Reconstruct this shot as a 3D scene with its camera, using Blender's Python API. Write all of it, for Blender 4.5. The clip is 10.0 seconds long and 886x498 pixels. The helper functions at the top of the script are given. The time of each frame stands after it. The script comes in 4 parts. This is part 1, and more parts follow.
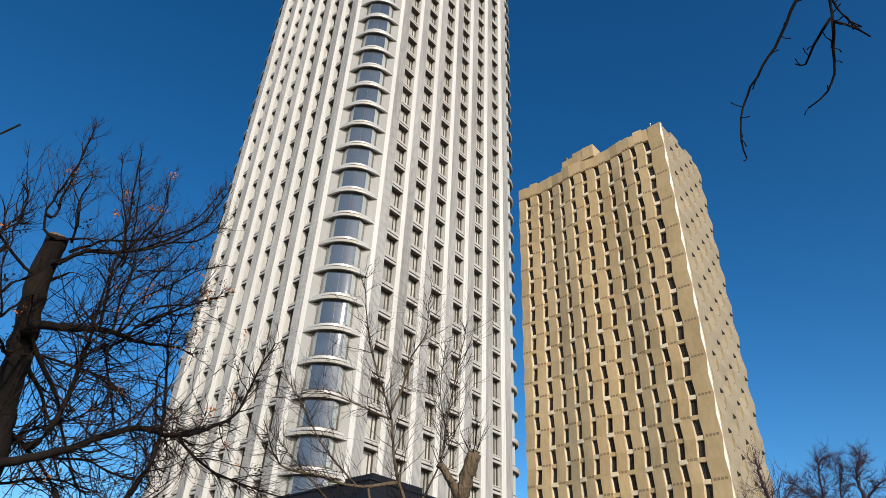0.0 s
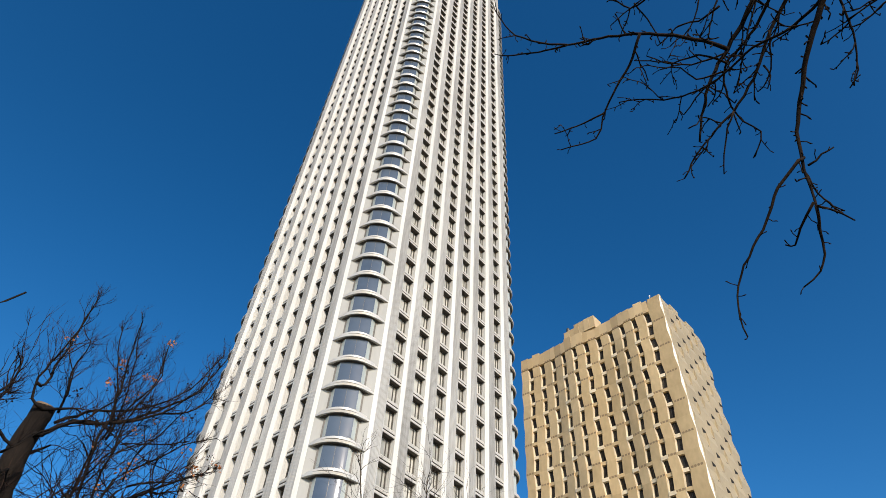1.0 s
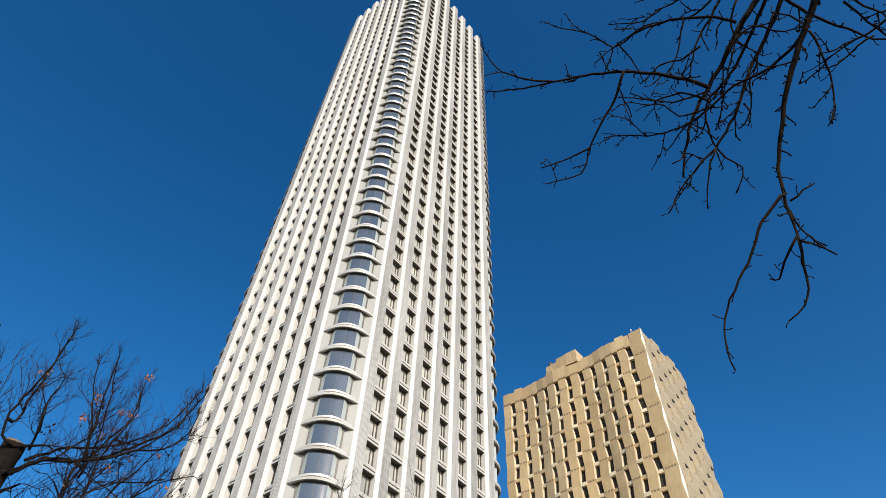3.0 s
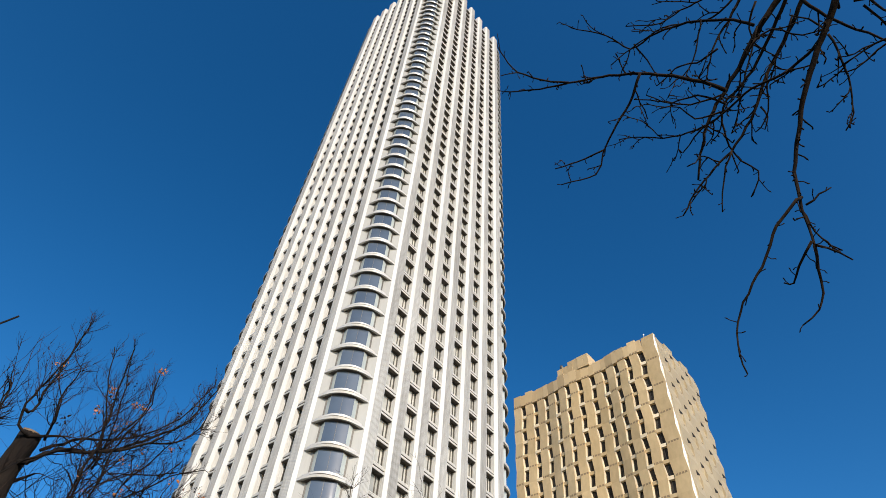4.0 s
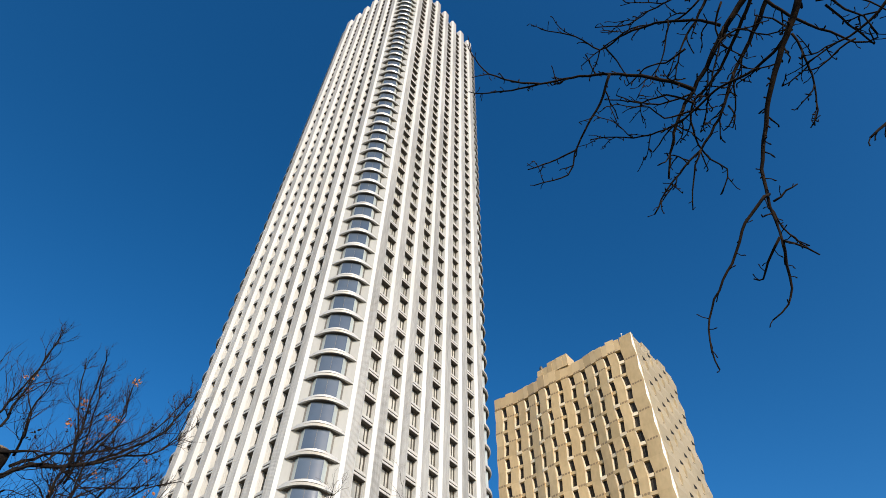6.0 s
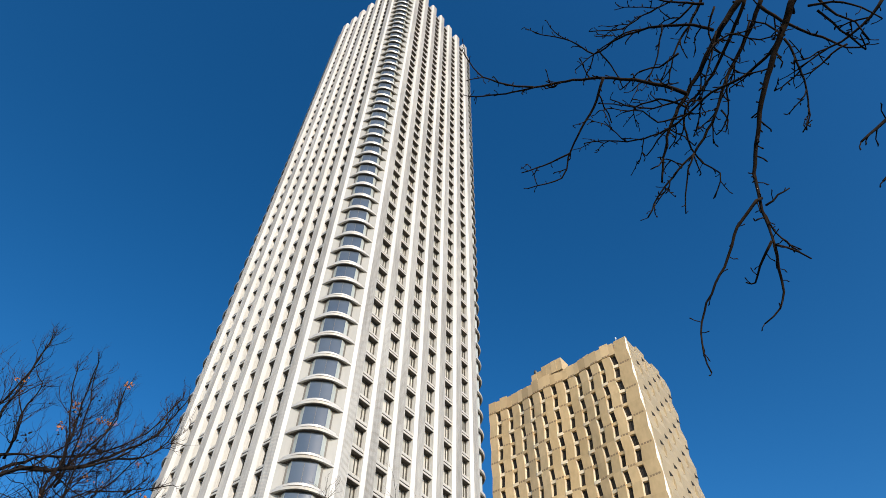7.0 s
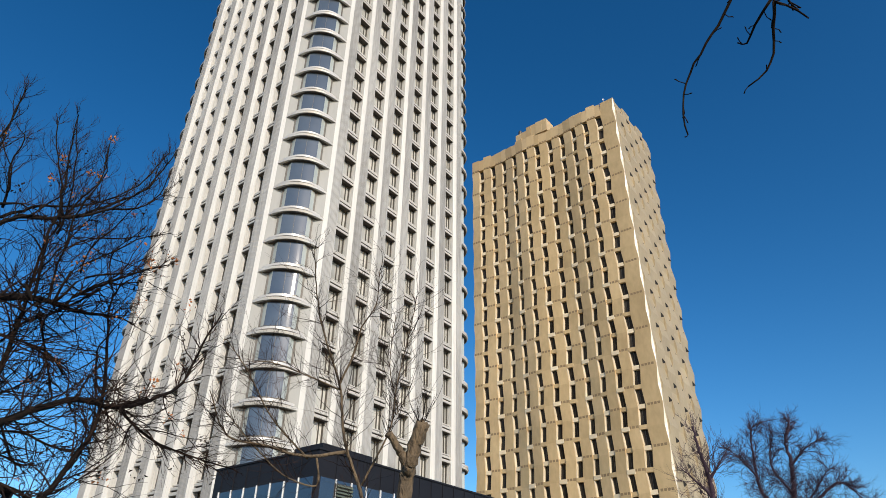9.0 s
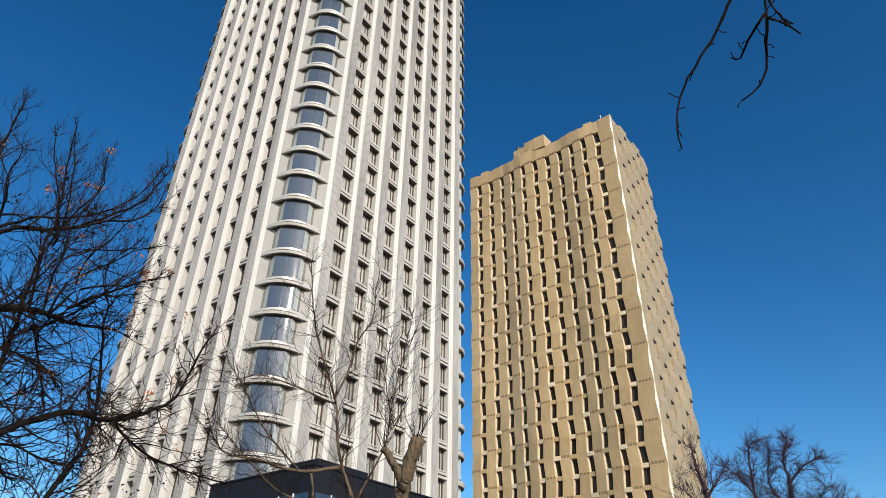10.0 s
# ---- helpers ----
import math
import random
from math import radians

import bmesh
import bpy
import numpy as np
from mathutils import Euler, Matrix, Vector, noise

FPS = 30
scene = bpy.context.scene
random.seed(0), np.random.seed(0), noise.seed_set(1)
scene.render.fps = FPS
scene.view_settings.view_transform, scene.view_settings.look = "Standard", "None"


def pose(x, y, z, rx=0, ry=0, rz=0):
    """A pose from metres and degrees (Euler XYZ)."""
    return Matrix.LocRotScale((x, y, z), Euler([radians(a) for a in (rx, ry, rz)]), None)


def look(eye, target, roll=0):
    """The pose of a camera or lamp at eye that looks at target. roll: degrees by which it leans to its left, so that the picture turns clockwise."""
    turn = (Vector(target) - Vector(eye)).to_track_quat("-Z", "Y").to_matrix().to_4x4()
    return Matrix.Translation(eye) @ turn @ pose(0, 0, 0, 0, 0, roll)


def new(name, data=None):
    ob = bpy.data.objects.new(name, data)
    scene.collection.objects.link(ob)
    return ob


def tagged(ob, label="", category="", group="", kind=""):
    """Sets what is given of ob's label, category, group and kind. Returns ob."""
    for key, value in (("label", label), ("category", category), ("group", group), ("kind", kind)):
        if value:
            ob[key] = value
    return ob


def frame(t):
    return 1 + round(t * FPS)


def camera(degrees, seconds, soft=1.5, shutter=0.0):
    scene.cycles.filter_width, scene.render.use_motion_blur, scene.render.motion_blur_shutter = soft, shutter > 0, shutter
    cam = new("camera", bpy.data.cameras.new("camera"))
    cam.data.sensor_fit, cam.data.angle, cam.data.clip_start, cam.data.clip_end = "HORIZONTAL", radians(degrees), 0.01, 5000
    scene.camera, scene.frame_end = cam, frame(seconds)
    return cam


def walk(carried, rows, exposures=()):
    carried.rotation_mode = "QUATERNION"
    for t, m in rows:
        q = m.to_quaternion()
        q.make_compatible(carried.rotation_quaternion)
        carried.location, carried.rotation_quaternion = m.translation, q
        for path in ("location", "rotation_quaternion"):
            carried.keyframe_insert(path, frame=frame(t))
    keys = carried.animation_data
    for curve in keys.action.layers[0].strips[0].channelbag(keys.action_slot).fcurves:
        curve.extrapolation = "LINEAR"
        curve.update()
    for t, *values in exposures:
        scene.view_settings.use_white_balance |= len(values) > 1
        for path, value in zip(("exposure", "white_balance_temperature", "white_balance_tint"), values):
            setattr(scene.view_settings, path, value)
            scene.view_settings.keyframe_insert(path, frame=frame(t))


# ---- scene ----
# ---- the camera and its way ----
cam = camera(68.59, 10.0, soft=0.6)


def view(x, y, z, yaw, pitch, roll):
    a, b = radians(yaw), radians(pitch)
    ahead = Vector((-math.sin(a) * math.cos(b), math.cos(a) * math.cos(b), math.sin(b)))
    eye = Vector((x, y, z))
    return look(eye, eye + ahead, roll)


# seconds, place, yaw, pitch, roll: the phone tilts up the tower, stays, and tilts down again
WAY = [
    (0.0, -0.000, -0.000, 1.600, -0.07, 33.82, 2.85),
    (0.1, 0.002, 0.002, 1.606, -0.12, 36.36, 2.98),
    (0.2, 0.005, 0.005, 1.611, 0.01, 38.09, 3.03),
    (0.3, 0.007, 0.007, 1.617, 0.10, 39.70, 3.18),
    (0.4, 0.009, 0.009, 1.622, 0.23, 42.08, 3.35),
    (0.5, 0.012, 0.011, 1.628, 0.34, 43.49, 3.22),
    (0.6, 0.013, 0.011, 1.630, 0.29, 44.64, 3.52),
    (0.7, 0.014, 0.011, 1.633, 0.46, 45.26, 3.84),
    (0.8, 0.016, 0.011, 1.636, 0.66, 47.02, 3.96),
    (0.9, 0.017, 0.010, 1.638, 0.83, 47.63, 4.15),
    (1.0, 0.019, 0.010, 1.641, 1.39, 48.64, 4.41),
    (1.2, 0.014, 0.007, 1.638, 2.04, 50.04, 5.10),
    (1.5, 0.007, 0.001, 1.634, 2.05, 50.33, 5.53),
    (1.7, 0.003, 0.005, 1.638, 2.27, 50.63, 5.66),
    (2.0, -0.002, 0.011, 1.644, 2.37, 50.52, 6.15),
    (2.2, -0.003, 0.012, 1.643, 1.03, 51.70, 5.89),
    (3.5, -0.008, 0.018, 1.639, -0.67, 51.49, 2.57),
    (3.6, -0.008, 0.018, 1.636, -0.71, 51.45, 2.59),
    (3.7, -0.008, 0.017, 1.633, 0.21, 51.84, 3.78),
    (3.8, -0.007, 0.017, 1.629, 1.66, 53.41, 5.37),
    (3.9, -0.007, 0.016, 1.626, 1.38, 52.88, 5.55),
    (4.0, -0.007, 0.016, 1.622, 1.08, 51.68, 5.43),
    (4.1, -0.006, 0.017, 1.624, -0.92, 51.45, 2.70),
    (4.2, -0.005, 0.019, 1.626, -0.96, 51.60, 2.45),
    (4.4, -0.004, 0.022, 1.629, -1.05, 51.61, 2.50),
    (4.5, -0.003, 0.024, 1.631, -1.10, 51.62, 2.39),
    (5.0, 0.006, 0.032, 1.636, -1.35, 51.80, 2.22),
    (5.5, 0.011, 0.026, 1.632, -1.68, 51.97, 2.06),
    (7.0, 0.023, 0.032, 1.630, -2.73, 52.44, 1.63),
    (7.5, 0.025, 0.028, 1.628, -3.18, 52.59, 1.39),
    (7.6, 0.024, 0.024, 1.623, -3.28, 52.29, 1.49),
    (7.7, 0.023, 0.020, 1.618, -3.47, 50.23, 1.28),
    (7.8, 0.022, 0.016, 1.613, -3.55, 47.17, 1.68),
    (7.9, 0.021, 0.012, 1.608, -4.24, 43.28, 1.51),
    (8.0, 0.019, 0.008, 1.603, -5.30, 39.02, 1.64),
    (8.1, 0.021, 0.009, 1.603, -5.60, 38.35, 1.50),
    (8.2, 0.024, 0.010, 1.604, -5.82, 37.60, 1.43),
    (8.3, 0.026, 0.010, 1.604, -6.16, 36.83, 1.39),
    (8.4, 0.028, 0.011, 1.605, -6.29, 35.99, 1.40),
    (8.5, 0.030, 0.012, 1.605, -6.54, 33.93, 1.37),
    (8.6, 0.030, 0.012, 1.605, -6.69, 33.13, 1.30),
    (8.7, 0.031, 0.011, 1.605, -6.87, 32.09, 1.16),
    (8.8, 0.031, 0.011, 1.604, -7.04, 31.21, 1.18),
    (8.9, 0.032, 0.011, 1.604, -6.35, 30.88, 1.05),
    (9.0, 0.032, 0.010, 1.604, -5.09, 31.46, 0.91),
    (9.2, 0.032, 0.010, 1.597, -4.73, 32.44, 1.28),
    (9.5, 0.033, 0.010, 1.587, -4.88, 32.66, 1.20),
    (10.0, 0.045, 0.016, 1.592, -5.31, 32.78, 1.15),
]
walk(cam, [(r[0], view(*r[1:])) for r in WAY], exposures=[(0.0, -0.1), (0.5, 0.0), (1.2, 0.17), (2.0, 0.2), (7.6, 0.22), (8.2, 0.08), (8.8, -0.06), (10.0, -0.06)])

# ---- sky and sun ----
SUN_EL, SUN_AZ = 27.0, 163.0   # degrees; azimuth clockwise from +y
world = bpy.data.worlds.new("sky")
scene.world = world
world.use_nodes = True
wn = world.node_tree.nodes
sky = wn.new("ShaderNodeTexSky")
sky.sky_type = "NISHITA"
sky.sun_disc = False
sky.sun_elevation, sky.sun_rotation = radians(SUN_EL), radians(SUN_AZ)
sky.air_density, sky.dust_density, sky.ozone_density = 1.0, 1.0, 3.2
wn["Background"].inputs["Strength"].default_value = 0.107
deep = wn.new("ShaderNodeHueSaturation")      # the phone's rich colours
deep.inputs["Saturation"].default_value, deep.inputs["Hue"].default_value = 1.215, 0.496
steep = wn.new("ShaderNodeGamma")
steep.inputs["Gamma"].default_value = 1.26
world.node_tree.links.new(sky.outputs[0], steep.inputs["Color"])
world.node_tree.links.new(steep.outputs[0], deep.inputs["Color"])
world.node_tree.links.new(deep.outputs[0], wn["Background"].inputs["Color"])
toward_sun = Vector((math.sin(radians(SUN_AZ)) * math.cos(radians(SUN_EL)), math.cos(radians(SUN_AZ)) * math.cos(radians(SUN_EL)), math.sin(radians(SUN_EL))))
sun = new("sun", bpy.data.lights.new("sun", "SUN"))
sun.data.energy, sun.data.angle, sun.data.color = 4.5, radians(0.53), (1.0, 0.91, 0.79)
sun.matrix_world = look(toward_sun * 300, (0, 0, 0))


# ---- materials ----
def material(name, colour, rough=0.6, metal=0.0, second=None, scale=(1, 1, 1), big=0.3, fine=6.0, amount=0.5, bump=0.1, bump_size=0.02, ior=1.5, random=0.0, island=0.0):
    """Two scales of noise blend colour and second; bump from the fine one; random: change from object to object."""
    m = bpy.data.materials.new(name)
    m.use_nodes = True
    nt = m.node_tree
    n, link = nt.nodes, nt.links.new
    bsdf = n["Principled BSDF"]
    bsdf.inputs["Roughness"].default_value, bsdf.inputs["Metallic"].default_value, bsdf.inputs["IOR"].default_value = rough, metal, ior
    second = second or tuple(c * 0.75 for c in colour)
    geo = n.new("ShaderNodeNewGeometry")
    mapping = n.new("ShaderNodeMapping")
    mapping.inputs["Scale"].default_value = scale
    link(geo.outputs["Position"], mapping.inputs["Vector"])
    noises = []
    for size, detail in ((big, 4), (fine, 3)):
        t = n.new("ShaderNodeTexNoise")
        t.inputs["Scale"].default_value, t.inputs["Detail"].default_value = size, detail
        link(mapping.outputs[0], t.inputs["Vector"])
        noises.append(t)
    mixn = n.new("ShaderNodeMath")
    mixn.operation = "MULTIPLY_ADD"
    link(noises[0].outputs["Fac"], mixn.inputs[0])
    mixn.inputs[1].default_value = 0.65
    part_fine = n.new("ShaderNodeMath")
    part_fine.operation = "MULTIPLY"
    link(noises[1].outputs["Fac"], part_fine.inputs[0])
    part_fine.inputs[1].default_value = 0.35
    link(part_fine.outputs[0], mixn.inputs[2])
    ramp = n.new("ShaderNodeMapRange")
    ramp.inputs["From Min"].default_value, ramp.inputs["From Max"].default_value = 0.36, 0.66
    ramp.inputs["To Max"].default_value = amount
    link(mixn.outputs[0], ramp.inputs["Value"])
    fac = ramp.outputs[0]
    if random or island:
        src = n.new("ShaderNodeObjectInfo").outputs["Random"] if random else geo.outputs["Random Per Island"]
        add = n.new("ShaderNodeMath")
        add.operation = "MULTIPLY_ADD"
        link(src, add.inputs[0])
        add.inputs[1].default_value = random or island
        link(fac, add.inputs[2])
        add.use_clamp = True
        fac = add.outputs[0]
    mix = n.new("ShaderNodeMix")
    mix.data_type = "RGBA"
    mix.inputs[6].default_value, mix.inputs[7].default_value = (*colour, 1), (*second, 1)
    link(fac, mix.inputs[0])
    out = mix.outputs[2]
    link(out, bsdf.inputs["Base Color"])
    if bump:
        b = n.new("ShaderNodeBump")
        b.inputs["Strength"].default_value, b.inputs["Distance"].default_value = bump, bump_size
        link(noises[1].outputs["Fac"], b.inputs["Height"])
        link(b.outputs[0], bsdf.inputs["Normal"])
    return m


FLUTED = material("grey_fluted_facade", (0.45, 0.44, 0.415), 0.6, second=(0.24, 0.232, 0.215), scale=(1, 1, 0.12), big=0.35, fine=4, amount=0.9, bump=0.25)
CONCRETE = material("white_facade", (0.565, 0.555, 0.525), 0.55, second=(0.45, 0.44, 0.41), scale=(1, 1, 0.12), big=0.5, fine=5, amount=0.8, bump=0.15)
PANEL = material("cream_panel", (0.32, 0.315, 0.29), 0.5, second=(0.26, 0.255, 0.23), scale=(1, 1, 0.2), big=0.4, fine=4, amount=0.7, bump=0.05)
BAND = material("pale_band", (0.62, 0.595, 0.545), 0.27, 0.15, second=(0.44, 0.405, 0.36), big=0.3, fine=4, bump=0.05, random=0.15)
LEDGE = material("window_ledge", (0.50, 0.48, 0.435), 0.45, second=(0.39, 0.37, 0.33), big=0.3, fine=5, bump=0.05)
# dark brown that paints shade on undersides and in grooves
SOFFIT = material("shaded_soffit", (0.085, 0.07, 0.055), 0.6, second=(0.06, 0.05, 0.04), bump=0.05)
FRAME = material("bronze_frame", (0.10, 0.09, 0.075), 0.4, 0.4, second=(0.06, 0.055, 0.045), bump=0.03)
GLASS = material("curtained_glass", (0.62, 0.60, 0.53), 0.08, second=(0.22, 0.22, 0.20), big=0.2, fine=0.9, amount=0.5, bump=0.2, bump_size=0.01, ior=1.6, random=0.5)
BAYGLASS = material("bay_glass", (0.05, 0.068, 0.095), 0.05, second=(0.09, 0.11, 0.135), big=0.25, fine=0.6, bump=0.1, bump_size=0.012, ior=1.7, random=0.5)
# pale base colour holds the bright reflection in the splayed panes
SIDEGLASS = material("reflecting_side_glass", (0.48, 0.51, 0.47), 0.1, second=(0.34, 0.37, 0.35), bump=0.1, ior=1.8, random=0.3)
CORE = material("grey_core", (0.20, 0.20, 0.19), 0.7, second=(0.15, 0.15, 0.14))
ROOF = material("roofing", (0.15, 0.15, 0.15), 0.9)
GOLD = material("gold_panel", (0.68, 0.505, 0.275), 0.40, 0.2, second=(0.46, 0.33, 0.17), scale=(1, 1, 0.5), big=0.14, fine=1.5, amount=0.8, bump=0.15, bump_size=0.05, random=0.25)
GOLD_CAP = material("parapet_sheet", (0.64, 0.48, 0.27), 0.45, 0.1, second=(0.44, 0.315, 0.165), scale=(1, 1, 0.5), big=0.12, fine=1.5, amount=0.3, bump=0.08, bump_size=0.05, random=0.75)
# darker copy of the gold: dimmer light on the narrow side put into colour
GOLD_SIDE = material("shaded_gold_panel", (0.43, 0.345, 0.215), 0.5, 0.1, second=(0.31, 0.25, 0.155), scale=(1, 1, 1), big=0.22, fine=2.2, amount=0.6, bump=0.25, bump_size=0.08, random=0.25)
GOLD_DARK = material("bronze_strip", (0.29, 0.205, 0.11), 0.5, 0.1, second=(0.22, 0.155, 0.085))
# near black: the shade inside the small openings, painted on
NOTCH = material("shaded_opening", (0.02, 0.017, 0.013), 0.6, second=(0.035, 0.03, 0.022), ior=1.2)
# pale sill panels; also paints the sunlit jamb of each window
GOLD_PALE = material("pale_spandrel_lit_jamb", (0.80, 0.69, 0.50), 0.45, 0.0, second=(0.52, 0.42, 0.27), random=0.4)
# paler than the gold: sun on the corner facets put into colour
FOLD_PALE = material("sunlit_corner_metal", (0.62, 0.54, 0.41), 0.35, 0.0, second=(0.70, 0.62, 0.48))
GOLD_GLASS = material("dark_window_glass", (0.020, 0.017, 0.014), 0.15, second=(0.06, 0.05, 0.04), big=0.3, fine=1.0, bump=0.2, ior=1.25, random=0.8)
CLAD = material("black_cladding", (0.011, 0.011, 0.014), 0.5, second=(0.018, 0.018, 0.022), bump=0.04, ior=1.3)
PODGLASS = material("podium_glass", (0.020, 0.030, 0.050), 0.03, second=(0.03, 0.04, 0.06), bump=0.15, ior=2.0, random=0.4)
WHITE = material("white_metal", (0.75, 0.75, 0.73), 0.4)
LOUVRE = material("green_louvre", (0.10, 0.12, 0.09), 0.5, second=(0.07, 0.08, 0.06))
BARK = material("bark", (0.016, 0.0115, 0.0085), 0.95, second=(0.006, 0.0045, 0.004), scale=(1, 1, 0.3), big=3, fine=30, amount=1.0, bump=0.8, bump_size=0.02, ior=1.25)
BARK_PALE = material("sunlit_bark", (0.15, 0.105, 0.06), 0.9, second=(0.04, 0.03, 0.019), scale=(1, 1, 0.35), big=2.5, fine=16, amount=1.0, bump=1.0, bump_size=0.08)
# second tone paints warm highlights on the near-black twigs
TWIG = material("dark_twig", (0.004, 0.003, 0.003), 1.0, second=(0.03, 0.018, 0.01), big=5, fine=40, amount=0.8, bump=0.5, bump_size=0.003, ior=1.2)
REDTWIG = material("reddish_twig", (0.045, 0.026, 0.018), 1.0, second=(0.008, 0.006, 0.006), big=1.2, fine=20, amount=0.6, ior=1.2, island=0.75)
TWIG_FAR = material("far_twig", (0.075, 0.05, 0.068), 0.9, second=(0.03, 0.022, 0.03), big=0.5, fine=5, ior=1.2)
CUT = material("cut_wood", (0.20, 0.13, 0.075), 0.8, second=(0.05, 0.035, 0.025), big=6, fine=30, amount=1.0)
LEAF = material("dry_leaf", (0.50, 0.17, 0.035), 0.7, second=(0.22, 0.075, 0.03), big=8, fine=30, amount=1.0)
GROUND = material("winter_ground", (0.09, 0.085, 0.07), 0.9, second=(0.05, 0.055, 0.035), big=0.2, fine=4, amount=1.0, bump=0.6, bump_size=0.05)
ASPHALT = material("asphalt", (0.055, 0.055, 0.057), 0.85, second=(0.04, 0.04, 0.042), big=0.5, fine=60, bump=0.4)


# ---- mesh helpers ----
class Shape:
    """A mesh in the making: points, faces and the material slot of each face."""

    def __init__(self):
        self.v, self.f, self.m = [], [], []

    def face(self, points, slot=0):
        k = len(self.v)
        self.v += [tuple(p) for p in points]
        self.f.append(tuple(range(k, k + len(points))))
        self.m.append(slot)

    def box(self, x0, x1, y0, y1, z0, z1, slot=0):
        k = len(self.v)
        self.v += [(x, y, z) for z in (z0, z1) for y in (y0, y1) for x in (x0, x1)]
        for q in ((0, 2, 3, 1), (4, 5, 7, 6), (0, 1, 5, 4), (2, 6, 7, 3), (0, 4, 6, 2), (1, 3, 7, 5)):
            self.f.append(tuple(k + i for i in q))
            self.m.append(slot)

    def prism(self, outline, z0, z1, slot=0, outline_top=None):
        k, n = len(self.v), len(outline)
        self.v += [(x, y, z0) for x, y in outline] + [(x, y, z1) for x, y in (outline_top or outline)]
        for i in range(n):
            j = (i + 1) % n
            self.f.append((k + i, k + j, k + n + j, k + n + i))
            self.m.append(slot)
        self.f += [tuple(k + i for i in reversed(range(n))), tuple(k + n + i for i in range(n))]
        self.m += [slot, slot]

    def bar(self, profile, x0, x1, slots):
        """A moulding along x; profile in y and z, a slot for each of its sides."""
        k, n = len(self.v), len(profile)
        self.v += [(x, y, z) for x in (x0, x1) for y, z in profile]
        for i in range(n):
            j = (i + 1) % n
            self.f.append((k + i, k + j, k + n + j, k + n + i))
            self.m.append(slots[i])
        self.f += [tuple(k + i for i in reversed(range(n))), tuple(k + n + i for i in range(n))]
        self.m += [0, 0]

    def tube(self, points, radii, sides=5, slot=0):
        k, n = len(self.v), len(points)
        up = Vector((0.31, 0.17, 0.93))
        for i, p in enumerate(points):
            d = (points[min(i + 1, n - 1)] - points[max(i - 1, 0)])
            d = d.normalized() if d.length > 1e-9 else Vector((0, 0, 1))
            a = d.cross(up if abs(d.dot(up)) < 0.95 else Vector((1, 0, 0))).normalized()
            b = d.cross(a)
            for s in range(sides):
                w = 2 * math.pi * s / sides
                self.v.append(tuple(p + (a * math.cos(w) + b * math.sin(w)) * radii[i]))
        for i in range(n - 1):
            for s in range(sides):
                t = (s + 1) % sides
                self.f.append((k + i * sides + s, k + i * sides + t, k + (i + 1) * sides + t, k + (i + 1) * sides + s))
                self.m.append(slot)
        self.f += [tuple(k + s for s in reversed(range(sides))), tuple(k + (n - 1) * sides + s for s in range(sides))]
        self.m += [slot, slot]

    def add(self, other, m):
        k = len(self.v)
        self.v += [tuple(m @ Vector(p)) for p in other.v]
        self.f += [tuple(k + i for i in q) for q in other.f]
        self.m += other.m

    def mesh(self, name, mats, smooth=False):
        me = bpy.data.meshes.new(name)
        me.from_pydata(self.v, [], self.f)
        for mat in mats:
            me.materials.append(mat)
        me.polygons.foreach_set("material_index", self.m)
        if smooth:
            me.polygons.foreach_set("use_smooth", [True] * len(self.f))
        me.update()
        return me


def part(name, me, parent, m=None, label="", kind=""):
    ob = new(name, me)
    ob.parent = parent
    if m is not None:
        ob.matrix_basis = m
    return tagged(ob, label, "", "", kind)


def thing(name, m, label, category, group="", kind=""):
    return tagged_matrix(new(name), m, label, category, group, kind)


def tagged_matrix(ob, m, label, category, group, kind):
    ob.matrix_basis = m
    return tagged(ob, label, category, group, kind)


# ---- ground ----
g = Shape()
g.face([(-2500, -2500, 0), (2500, -2500, 0), (2500, 2500, 0), (-2500, 2500, 0)])
ground = tagged(new("ground", g.mesh("ground", [GROUND])), "flat brown winter lawn and bare earth", "ground", kind="structure")
g = Shape()
g.box(-2.2, 2.2, -70, 11, -0.05, 0.03)
pavement = tagged(new("pavement", g.mesh("pavement", [ASPHALT])), "grey asphalt footpath through the winter lawn", "pavement", kind="structure")

# ---- the white tower ----
FLOOR, FLOORS, BASE_Z = 3.357, 61, -1.08
TOP = 206.1
CH, PITCH, LEG, FACE = 5.55, 3.855, 0.48, 1.30   # chamfer's width, fin spacing, splayed side and front of a fin
PITCH_SHORT = 3.43                         # fin spacing of the two shorter sides
FIN = LEG * math.sqrt(2) + FACE
SIDE, SHORT_SIDE = 6 * PITCH + FIN, 6 * PITCH_SHORT + FIN
HALF = CH / 2 + SIDE / math.sqrt(2)        # from the axis to a chamfer
TURN = 3.25
FRONT = Vector((-10.23, 56.8, 0))
AXIS = FRONT + Matrix.Rotation(radians(TURN), 3, "Z") @ Vector((0, HALF, 0))
tower = thing("white_tower", pose(AXIS.x, AXIS.y, 0, 0, 0, TURN), "white high-rise tower with ribbed fins and curved corner bay windows", "building")
RECESS = 0.85
R2 = math.sqrt(0.5)
U, N = Vector((R2, R2, 0)), Vector((R2, -R2, 0))
V0 = Vector((CH / 2, -HALF, 0))


def quarter(q):
    return Matrix.Rotation(radians(90 * q), 4, "Z")


# plan: two long and two short sides between four chamfers
L_, S_ = SIDE * R2, SHORT_SIDE * R2
plan = [Vector((-CH / 2, -HALF, 0)), V0]
for step in ((L_, L_), (0, CH), (-S_, S_), (-CH, 0), (-L_, -L_), (0, -CH)):
    plan.append(plan[-1] + Vector((step[0], step[1], 0)))
